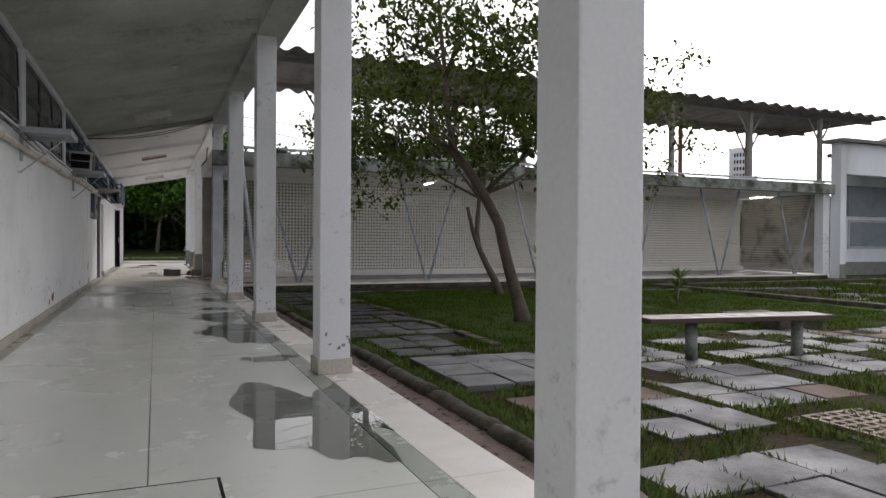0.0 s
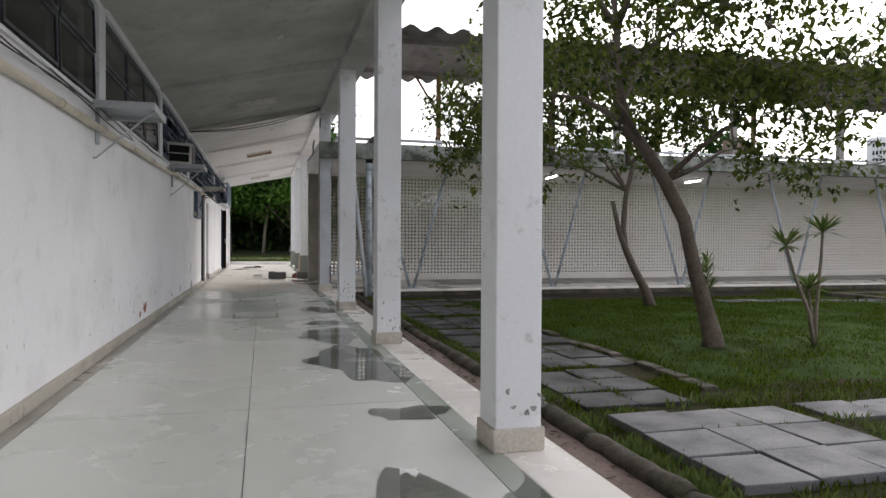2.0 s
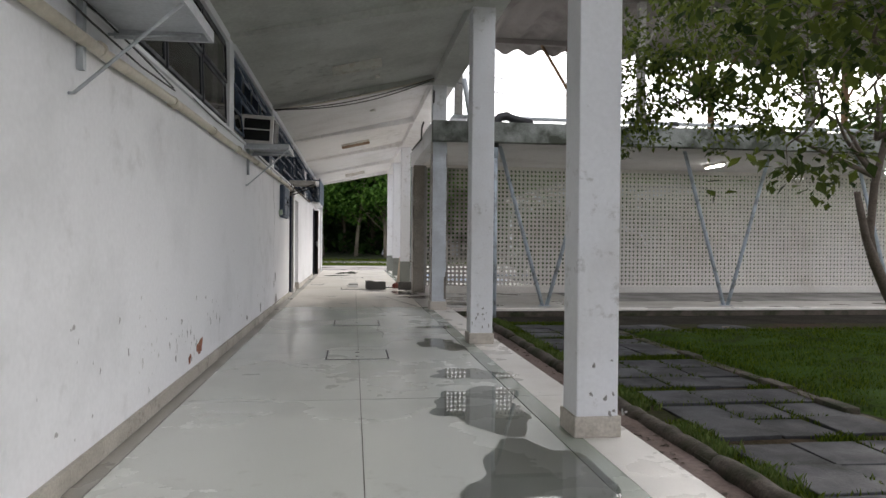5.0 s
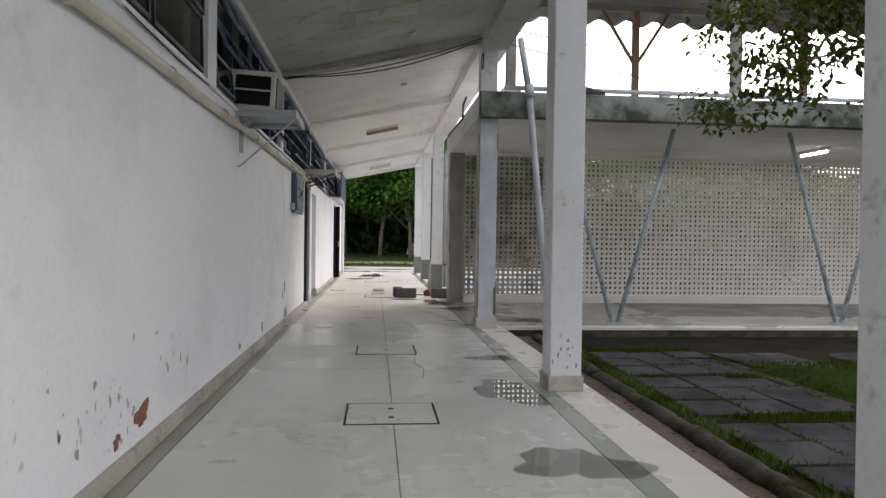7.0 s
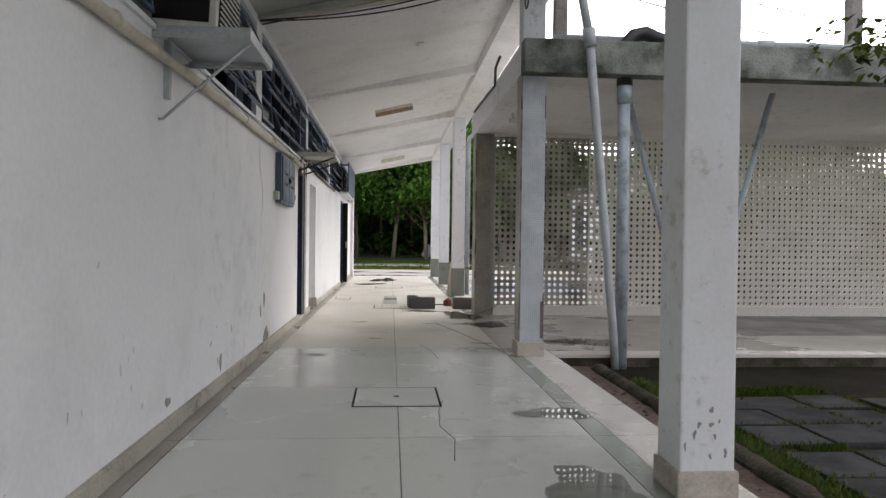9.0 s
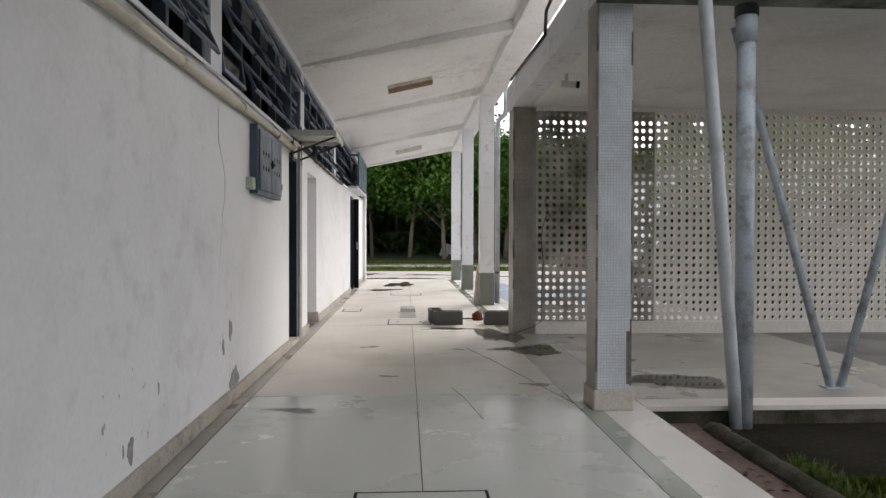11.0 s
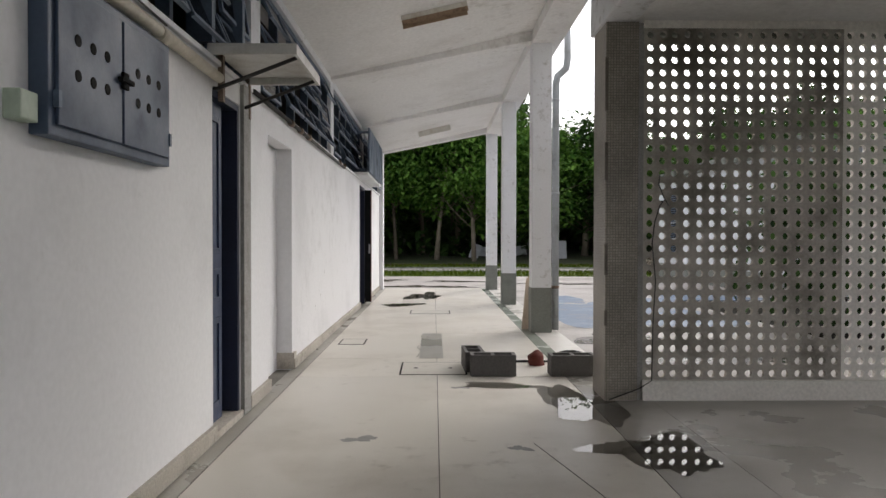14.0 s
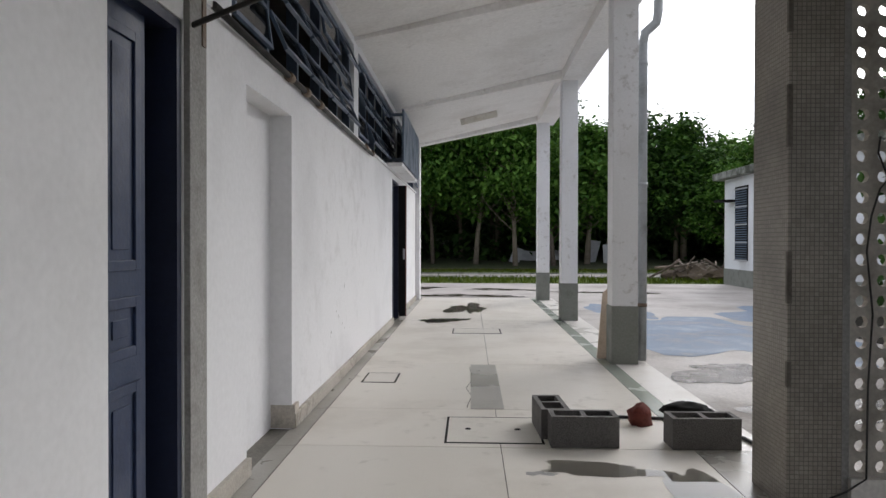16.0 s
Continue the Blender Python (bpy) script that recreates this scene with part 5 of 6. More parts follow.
def cooler_shelf(y, z, width, with_unit, dark=False):
    sh = thing("cooler_shelf", "grey metal bracket shelf on the wall%s" % (", carrying an air cooler" if with_unit else ", empty"), "shelf", "bracket shelves under the windows", (WX, y, z))
    bm = bmesh.new()
    box(bm, 0.0, 0.55, 0, width, 0, 0.018, bevel=0.003)
    box(bm, 0.53, 0.55, 0, width, -0.05, 0.0)
    box(bm, 0.0, 0.53, 0, 0.02, -0.05, 0.0)
    box(bm, 0.0, 0.53, width - 0.02, width, -0.05, 0.0)
    part("plate", bm, M_METALWHITE if not dark else M_ACBODY, sh)
    for yy in (0.1, width - 0.12):
        bm = bmesh.new()
        drop = 0.24 if dark else 0.5
        if yy > 0.3 and not dark:
            tube(bm, [(0.005, yy, -0.06), (0.5, yy, -0.045)], 0.009, 6)
            part("stay", bm, M_PVC, sh)
            continue
        tube(bm, [(0.005, yy, -drop), (0.03, yy, -drop), (0.53, yy, -0.045)], 0.009 if not dark else 0.013, 6)
        part("strut", bm, M_CABLE if dark else M_PVC, sh)
        part("bracket", boxes((0.002, 0.035, yy - 0.02 + 0.12, yy + 0.02 + 0.12, -0.36 if not dark else -0.3, 0)), M_RUST if dark else M_PVC, sh)
    if with_unit:
        u = thing("window_cooler", "off-white window air cooler with a dark grille, tilted on its shelf", "air cooler", "", (WX, y + 0.05, z + 0.02))
        part("body", boxes((-0.28, 0.34, 0.0, 0.56, 0, 0.37), bevel=0.012), M_ACBODY, u)
        gr = part("side_grille", boxes((-0.02, 0.30, -0.006, -0.0005, 0.05, 0.32)), M_DARK, u)
        part("louvre_bar", boxes((-0.02, 0.30, -0.012, -0.0065, 0.18, 0.195)), M_ACBODY, gr)
        bk = part("back_grille", boxes((0.3405, 0.348, 0.05, 0.51, 0.04, 0.33)), M_DARK, u)
        for k in range(8):
            part("louvre_bar", boxes((0.3485, 0.353, 0.05, 0.51, 0.06 + k * 0.034, 0.07 + k * 0.034)), M_ACBODY, bk)
        u.rotation_euler = (0, radians(3), 0)


cooler_shelf(8.9, 2.40, 0.75, False)
cooler_shelf(14.28, 2.40, 0.72, True)
cooler_shelf(20.28, 2.47, 0.85, False, True)
hole = thing("cooler_niche", "empty blue-grey steel niche for a cooler in the windows", "niche", "", (WX - 0.02, 20.25, 2.49))
part("frame", boxes((-0.1, 0.06, 0, 0.06, 0, 0.62), (-0.1, 0.06, 0.66, 0.72, 0, 0.62), (-0.1, 0.06, 0.06, 0.66, 0.56, 0.62)), M_STEEL, hole)
part("back_plate", boxes((-0.1, -0.09, 0.06, 0.66, 0.0, 0.56)), M_DARK, hole)

mb = thing("meter_box", "slate-blue steel meter cabinet with two pierced doors", "cabinet", "", (WX, 18.43, 1.64))
part("body", boxes((0.0, 0.07, 0, 1.07, 0, 0.6), bevel=0.006), M_PANELBOX, mb)
for y0, y1 in ((0.04, 0.525), (0.545, 1.03)):
    d = part("door", boxes((0.071, 0.085, y0, y1, 0.04, 0.56), bevel=0.004), M_PANELBOX, mb)
    for i in range(3):
        for j in range(2):
            bm = bmesh.new()
            yy = y0 + 0.13 + i * 0.112
            zz = 0.24 + j * 0.13
            tube(bm, [(0.084, yy, zz), (0.087, yy, zz)], 0.023, 12)
            part("vent_hole", bm, M_DARK, d)
    part("hinge", boxes((0.07, 0.092, y0 - 0.012 if y0 < 0.3 else y1 - 0.01, y0 + 0.01 if y0 < 0.3 else y1 + 0.012, 0.1, 0.16)), M_STEEL, d)
part("latch", boxes((0.086, 0.11, 0.48, 0.59, 0.295, 0.315), (0.086, 0.1, 0.51, 0.56, 0.27, 0.34), bevel=0.003), M_DARK, mb)
jb = thing("junction_box", "small pale green plastic junction box on the wall", "box", "", (WX, 18.29, 1.67))
M_PALEGREEN = surface("pale_green_plastic", (0.42, 0.50, 0.40), 0.5, None, 0.3, 4, 40, 0.06, 0.05)
part("body", boxes((0, 0.06, 0, 0.1, 0, 0.1), bevel=0.006), M_PALEGREEN, jb)

# ---------------- doors ----------------
dr = thing("door_1", "blue panelled wooden door standing ajar in a dark frame", "door", "", (WX - 0.07, 20.38, 0), "structure")
part("threshold", boxes((-0.13, 0.095, -0.01, 0.59, 0.0, 0.05), bevel=0.005), M_PLINTH, dr)
leaf = part("door_leaf", boxes((-0.04, 0.0, 0.0, 0.40, 0.05, 2.22), bevel=0.004), M_DOOR, dr)
for z0_, z1_ in ((0.15, 0.75), (0.85, 1.08), (1.18, 2.1)):
    bm = boxes((0.0, 0.012, 0.06, 0.10, z0_, z1_), (0.0, 0.012, 0.30, 0.34, z0_, z1_), (0.0, 0.012, 0.10, 0.30, z0_, z0_ + 0.04), (0.0, 0.012, 0.10, 0.30, z1_ - 0.04, z1_), (0.0, 0.006, 0.14, 0.26, z0_ + 0.08, z1_ - 0.08), bevel=0.003)
    part("panel", bm, M_DOOR, leaf)
part("door_frame", boxes((-0.13, 0.066, 0.545, 0.585, 0.05, 2.235), (-0.13, 0.066, 0.0, 0.545, 2.19, 2.235)), M_NAVY, dr)
# plate added beside the leaf; its navy stands for the gap's darkness
part("second_leaf", boxes((-0.128, -0.09, 0.402, 0.544, 0.05, 2.188)), M_NAVY, dr, "navy plate standing for the dark of the door gap")
jm = setting("door_jamb", boxes((WX - 0.02, WX + 0.028, 20.985, 21.17, 0, 2.40), bevel=0.005), M_PLASTER, "bare grey cement jamb beside the door", "jamb")
dr = thing("door_2", "dark doorway with a maroon-edged door opened against the wall", "door", "", (WX, 28.8, 0), "structure")
part("door_frame", boxes((-0.19, 0.01, 0.0, 0.05, 0.0, 2.29), (-0.19, 0.01, 0.77, 0.815, 0.0, 2.29), (-0.19, 0.01, 0.05, 0.77, 2.24, 2.29)), M_NAVY, dr)
part("door_leaf", boxes((0.0, 0.13, 0.82, 0.86, 0.03, 2.26), bevel=0.004), M_DARK, dr)
part("leaf_edge", boxes((0.1305, 0.145, 0.82, 0.86, 0.03, 2.26)), M_MAROON, dr, "maroon painted edge")
part("lock", boxes((0.09, 0.125, 0.80, 0.819, 1.0, 1.18)), M_METALWHITE, dr)
ab = thing("blue_board", "slate-blue board hung out below the ceiling", "board", "", (WX, 27.95, 2.47))
part("board", boxes((0.24, 0.27, 0.0, 2.85, 0.0, 0.76), bevel=0.004), M_STEEL, ab)
for yy in (0.1, 2.75):
    for zz in (0.02, 0.68):
        part("bracket", boxes((-0.02, 0.24, yy, yy + 0.04, zz, zz + 0.04)), M_STEEL, ab)
part("rail", boxes((0.0, 0.238, 0.05, 2.8, -0.06, -0.01)), M_COL, ab)
rb = setting("recess_base", boxes((WX - 0.148, WX + 0.022, RC[1] - 0.002, RC[1] + 0.11, 0, 0.16)), M_PLINTH, "stained beige block at the foot of the recess", "trim")

# scars on the wall
def scar(name, y, z, ry, rz, seed, material, label):
    tagged(part(name, wall_patch(y, z, ry, rz, seed), material), label, "wall damage", "", "structure")


scar("brick_patch", 11.86, 0.24, 0.09, 0.07, 1, M_BRICK, "flaked patch of bare red brick in the wall")
scar("brick_patch", 11.49, 0.19, 0.04, 0.035, 2, M_BRICK, "small flaked patch of bare red brick in the wall")
scar("plaster_patch", 17.9, 0.16, 0.11, 0.09, 3, M_PLASTER, "grey patch of bare plaster low on the wall")
scar("plaster_patch", 17.78, 0.55, 0.035, 0.09, 4, M_PLASTER, "narrow scar of bare plaster")
scar("plaster_patch", 17.58, 0.45, 0.03, 0.05, 5, M_PLASTER, "small scar of bare plaster")
scar("plaster_patch", 15.9, 0.21, 0.04, 0.05, 6, M_PLASTER, "grey patch of bare plaster low on the wall")
scar("plaster_patch", 14.6, 0.19, 0.04, 0.03, 7, M_PLASTER, "small grey plaster patch above the baseboard")
M_SMUDGE = surface("grey_smudge", (0.62, 0.61, 0.60), 0.8, (0.40, 0.38, 0.36), 0.6, 6, 60, 0.12, 0.1)
M_SPECK = surface("dark_speck", (0.40, 0.39, 0.38), 0.9, (0.2, 0.19, 0.18), 0.5, 9, 60, 0.15, 0.2)
for i, (y, z, sy, sz, n_s) in enumerate(((11.3, 0.4, 0.35, 0.13, 34), (10.4, 0.5, 0.3, 0.15, 22), (12.4, 0.5, 0.35, 0.15, 16), (13.8, 0.55, 0.4, 0.2, 12), (9.2, 0.45, 0.4, 0.15, 12), (6.6, 0.45, 0.3, 0.12, 14), (15.8, 0.4, 0.3, 0.15, 12), (17.7, 0.45, 0.2, 0.2, 14), (24.5, 0.55, 0.3, 0.15, 9))):
    rs = random.Random(500 + i)
    bm = bmesh.new()
    for _ in range(n_s):
        yy, zz = y + rs.gauss(0, sy), max(0.18, z + rs.gauss(0, sz))
        k = rs.choice((0.004, 0.006, 0.009, 0.016))
        pts = blob_outline(yy, zz, k, k * rs.uniform(0.8, 2.6), rs.randrange(999), 10, 0.6)
        f_ = bm.faces.new([bm.verts.new((WX + 0.002, p, q)) for p, q in pts])
    tagged(part("paint_specks", bm, M_SPECK if i % 2 == 0 else M_SMUDGE), "scatter of small grey flakes in the white paint", "wall damage", "", "stuff")
ck = thing("wall_crack", "thin branching crack down the white wall", "crack", "", (WX, 17.5, 1.5), "structure")
for pts in (((-0.02, 0.75), (-0.04, 0.55), (-0.03, 0.45), (0.06, 0.33), (0.14, 0.22), (0.13, 0.05), (0.07, -0.08), (0.04, -0.25), (-0.02, -0.45), (-0.03, -0.75)),):
    bm = bmesh.new()
    tube(bm, [(0.0, a, b) for a, b in pts], [0.001, 0.004, 0.005, 0.002, 0.004, 0.003, 0.002, 0.0015, 0.001, 0.001], 5)
    part("crack", bm, M_SPECK, ck)
# chipped paint low on the columns
for k, y in enumerate((5.5, 9.38, 13.4)):
    for i in range(9):
        x, z = rng.uniform(1.23, 1.46), 0.19 + abs(rng.gauss(0, 0.14))
        bm = bmesh.new()
        pts = blob_outline(x, z, rng.uniform(0.004, 0.013), rng.uniform(0.005, 0.02), i + 10 * k, 14, 0.6)
        vs_ = [bm.verts.new((a, y - 0.0015, b)) for a, b in pts]
        f_ = bm.faces.new(vs_)
        r_ = bmesh.ops.extrude_face_region(bm, geom=[f_])
        bmesh.ops.translate(bm, vec=(0, 0.01, 0), verts=[q for q in r_["geom"] if isinstance(q, bmesh.types.BMVert)])
        tagged(part("paint_chip", bm, M_PLASTER), "grey chip in the column's white paint", "paint damage", "", "structure")

# ---------------- floor: covers, puddles, blocks ----------------
def floor_cover(x0, x1, y0, y1, holes, label="pale terrazzo inspection cover in a thin black frame"):
    c = thing("floor_cover", label, "floor cover", "inspection covers in the floor", ((x0 + x1) / 2, (y0 + y1) / 2, 0))
    w, h = (x1 - x0) / 2, (y1 - y0) / 2
    part("frame", boxes((-w, w, -h, -h + 0.016, 0.0, 0.003), (-w, w, h - 0.016, h, 0.0, 0.003), (-w, -w + 0.016, -h + 0.016, h - 0.016, 0.0, 0.003), (w - 0.016, w, -h + 0.016, h - 0.016, 0.0, 0.003)), M_DARK, c)
    part("lid", boxes((-w + 0.017, w - 0.017, -h + 0.017, h - 0.017, 0.0005, 0.004)), M_FLOOR if y0 < 18 else M_FLOORWARM, c)
    for hx, hy in holes:
        bm = bmesh.new()
        tube(bm, [(hx, hy, 0.003), (hx, hy, 0.006)], 0.022, 10)
        part("lifting_hole", bm, M_DARK, c)


floor_cover(-0.70, 0.22, 2.60, 3.32, ())
floor_cover(-0.437, 0.212, 12.45, 13.04, ((0, -0.12), (0, 0.12)))
floor_cover(-0.437, 0.222, 15.22, 15.86, ((0, 0.0),))
floor_cover(-0.462, 0.185, 22.45, 23.10, ((-0.17, 0), (0.17, 0)))
floor_cover(-0.55, 0.15, 27.7, 28.25, ())
floor_cover(-1.3, -0.98, 24.3, 24.75, (), "small square inspection cover in a thin dark frame")
part_ = thing("floor_mend", "greyish mended strip in the terrazzo floor", "floor patch", "", (-0.16, 24.3, 0), "structure")
part("patch", boxes((-0.13, 0.13, -0.95, 0.95, 0.0, 0.003)), M_CANFLOOR, part_)
crk = thing("floor_crack", "thin wandering crack in the floor", "crack", "", (0, 14.6, 0), "structure")
for pts in (((0.2, -0.6), (0.24, -0.2), (0.17, 0.1), (0.19, 0.5), (0.24, 0.8)), ((-0.32, 8.8), (-0.28, 9.2), (-0.33, 9.5), (-0.27, 9.9), (-0.3, 10.5)), ((0.35, 2.6), (0.28, 3.2), (0.2, 3.6)), ((1.1, 3.0), (0.7, 4.9), (0.5, 5.7))):
    bm = bmesh.new()
    tube(bm, [(a, b, 0.0) for a, b in pts], 0.003, 4)
    part("crack", bm, M_JOINT, crk)


def puddle(x, y, rx, ry, seed, z=None, clip=(-1.4, 1.6, -9, 40), rough=0.45):
    tagged(part("puddle", flat_blob(x, y, rx, ry, 0.0014 + 0.00025 * (seed % 9), seed, rough, clip), M_WATER), "shallow puddle lying on the polished floor", "puddle", "puddles on the floor")


puddle(1.0, 4.35, 0.5, 1.15, 4, clip=(0.36, 1.26, 2.2, 5.9), rough=0.6)
puddle(0.95, 6.55, 0.22, 0.22, 8)
puddle(0.85, 8.55, 0.42, 0.85, 5, clip=(-1, 1.25, 7.5, 9.6))
puddle(0.78, 10.4, 0.4, 0.55, 6, clip=(-1, 1.25, 9.0, 12.6))
puddle(0.9, 11.6, 0.3, 0.3, 16)
puddle(0.88, 13.4, 0.24, 0.48, 12, clip=(-1, 1.12, 12.2, 14.3))
puddle(1.0, 15.0, 0.2, 0.2, 13)
puddle(1.0, 21.3, 0.26, 0.6, 9, clip=(-1, 1.5, 20.2, 22.2))
puddle(0.45, 21.98, 0.36, 0.12, 10)
puddle(1.02, 20.2, 0.2, 0.16, 21)
puddle(1.3, 20.1, 0.22, 0.42, 14)
puddle(-0.75, 29.3, 0.4, 0.3, 15)
puddle(-0.35, 31.4, 0.28, 1.1, 18, rough=0.7)
puddle(2.2, 18.4, 0.5, 0.28, 17, clip=(1.65, 3, 17.8, 19))
for i, (x, y, a, b) in enumerate(((-1.0, 16.0, 0.16, 0.08), (-0.35, 17.2, 0.07, 0.05), (0.95, 16.8, 0.14, 0.05), (-0.6, 18.9, 0.1, 0.06), (0.4, 18.7, 0.06, 0.05), (0.1, 20.4, 0.07, 0.04))):
    tagged(part("floor_stain", flat_blob(x, y + 1.5, a, b, 0.0007, 40 + i, 0.6), M_PLASTER), "dark scuffed stain on the floor", "stain", "", "structure")


def hollow_block(m, label):
    b = thing("concrete_block", label, "concrete block", "hollow blocks on the floor")
    L, W, H_, t = 0.425, 0.19, 0.195, 0.032
    bm = cells([0, t, L / 2 - t / 2, L / 2 + t / 2, L - t, L], [0, t, W - t, W], lambda i, j: not (j == 1 and i in (1, 3)), 0, H_)
    part("body", bm, M_BLOCK, b)
    b.matrix_basis = m


hollow_block(pose(0.213, 22.37, 0.004), "grey hollow concrete block lying on the floor")
hollow_block(pose(0.965, 22.36, 0.002, 0, 0, 1.5), "grey hollow concrete block beside the tiled pier")
hollow_block(pose(0.36, 22.56, 0.004, 0, 0, 93), "grey hollow concrete block set crosswise behind another")


def lump(name, at, size, seed, material, label, category):
    bm = bmesh.new()
    bmesh.ops.create_icosphere(bm, subdivisions=3, radius=1.0)
    for v_ in bm.verts:
        k = 1 + 0.35 * noise.noise(v_.co * 1.7 + Vector((seed, 0, 0))) + 0.12 * noise.noise(v_.co * 5)
        v_.co = Vector((v_.co.x * size[0] * k, v_.co.y * size[1] * k, max(v_.co.z, -0.5) * size[2] * k + size[2] * 0.5))
    for f_ in bm.faces:
        f_.smooth = True
    ob = part(name, bm, material)
    ob.location = at
    return tagged(ob, label, category)


lump("red_lump", (0.91, 22.97, 0.0), (0.09, 0.08, 0.095), 3, M_RED, "crumpled red lump of clay on the floor", "rubble")
lump("dark_lump", (1.32, 23.2, 0.0), (0.17, 0.1, 0.07), 7, M_DARK, "crumpled dark bag on the floor", "bag")
hose = thing("hose", "thin black hose lying on the floor", "hose", "", (0, 0, 0))
bm = bmesh.new()
tube(bm, [(0.4, 23.0, 0.012), (0.8, 23.12, 0.012), (1.2, 23.08, 0.012), (1.5, 22.6, 0.012), (1.55, 22.1, 0.012), (1.5, 21.9, 0.05)], 0.012, 6)
part("hose", bm, M_BLACKPIPE, hose)
tagged(hose, "thin black hose lying on the floor", "hose")
wc = thing("wall_wire", "loose black wire hanging on the pierced screen", "cable", "", (1.6, 21.43, 0))
bm = bmesh.new()
tube(bm, [(-0.35, -0.06, 0.02), (-0.1, -0.02, 0.1), (0.0, -0.01, 0.16), (0.01, 0, 0.6), (0.03, 0, 0.95), (0.0, 0, 1.25), (0.02, 0, 1.42), (0.06, 0, 1.55), (0.1, 0, 1.6), (0.13, 0, 1.55), (0.09, 0, 1.62), (0.05, 0, 1.72), (0.06, 0, 1.8)], 0.005, 5)
part("wire", bm, M_CABLE, wc)

# drain at the seventh column and a leaning board
dp = thing("drain_pipe", "white-grey rainwater pipe with an elbow beside a column", "pipe", "rainwater pipes", (1.56, 25.50, 0))
bm = bmesh.new()
tube(bm, [(0, 0, 0.02), (0, 0, 3.45), (0.02, 0, 3.55), (0.14, 0, 3.66), (0.16, 0, 3.78), (0.16, 0, 4.2)], 0.05, 12)
part("pipe", bm, M_PVC, dp)
for z in (0.6, 1.9, 3.2):
    bm = bmesh.new()
    tube(bm, [(0, 0, z), (0, 0, z + 0.04)], 0.056, 12)
    part("clamp", bm, M_RUST if z < 1 else M_PVC, dp)
M_OFFCUT = surface("raw_board", (0.52, 0.42, 0.33), 0.8, (0.3, 0.22, 0.16), 0.4, 4, 40, 0.1, 0.1)
bd = thing("board_offcut", "beige board offcut leaning on a column", "board", "", (1.12, 25.72, 0))
bm = bmesh.new()
q = [bm.verts.new(p) for p in ((0, 0, 0), (0.22, 0, 0), (0.16, 0.1, 0.8), (0.08, 0.1, 0.72), (0, 0.02, 0), (0.22, 0.02, 0), (0.16, 0.12, 0.8), (0.08, 0.12, 0.72))]
for f_ in ((0, 1, 2, 3), (7, 6, 5, 4), (0, 4, 5, 1), (1, 5, 6, 2), (2, 6, 7, 3), (3, 7, 4, 0)):
    bm.faces.new([q[i] for i in f_])
part("board", bm, M_OFFCUT, bd)

# ---------------- yard beyond ----------------
setting("yard", boxes((-14, 30, 33.9, 40.6, -0.3, -0.06), (1.602, 30, 21.9, 33.9, -0.3, -0.06)), M_YARD, "wet worn concrete yard with dark patches", "pavement")
for i, (x, y, a, b) in enumerate(((3.4, 28.2, 1.3, 2.6), (6.5, 30.5, 2.0, 2.0), (9.5, 28.0, 2.2, 2.0), (2.6, 31.5, 0.5, 1.4))):
    tagged(part("blue_patch", flat_blob(x, y, a, b, -0.056, 60 + i, 0.4, (1.65, 20, 22, 40)), M_BLUEYARD), "faded blue paint on the concrete yard", "pavement", "", "structure")
setting("earth_yard", boxes((5.2, 30, 22.0, 30.9, -0.3, -0.052)), M_DIRT, "dark bare earth behind the screen wall", "soil")
M_MUD = surface("wet_mud", (0.10, 0.08, 0.065), 0.25, (0.05, 0.045, 0.04), 0.6, 2, 40, 0.2, 0.3, rough_var=0.2)
for i, (x, y, a, b) in enumerate(((-0.5, 35.3, 1.2, 0.5), (0.6, 37.6, 1.0, 0.4), (2.4, 25.2, 0.5, 0.6), (3.4, 36.6, 1.4, 0.35), (-2.4, 38.2, 1.5, 0.5), (2.9, 23.6, 0.8, 0.5))):
    tagged(part("mud_patch", flat_blob(x, y, a, b, -0.0555, 80 + i, 0.5, (-14, 20, 22.2, 40)), M_MUD), "dark wet hollow in the yard's concrete", "puddle", "", "structure")
for y, x0, x1 in ((45.2, -20, 20), (49.0, -20, 22)):
    k = setting("road_kerb", boxes((x0, x1, y, y + 0.16, -0.3, -0.08), bevel=0.02), M_CONC, "low grey kerb between the grass strips", "kerb")
setting("road", boxes((-30, 40, 45.37, 48.99, -0.3, -0.13)), M_YARD, "narrow pale concrete road before the woods", "road")
M_FARGRASS = surface("far_grass", (0.11, 0.15, 0.035), 0.95, (0.16, 0.14, 0.06), 0.6, 0.8, 20, 0.3, 0.6, 20)
setting("grass_strip", boxes((-20, 24, 40.62, 45.19, -0.3, -0.11), (-30, 40, 49.17, 52.5, -0.3, -0.1)), M_FARGRASS, "rough yellow-green grass strip", "grass")


def far_spot(r):
    x = r.uniform(-6, 14)
    y = r.uniform(40.7, 45.1) if r.random() < 0.6 else r.uniform(49.2, 52.4)
    return x, y, -0.11


blades("far_grass_blades", 14000, far_spot, 0.06, 0.18, 0.015, M_GRASS, "rough grass on the far strips", "grass")

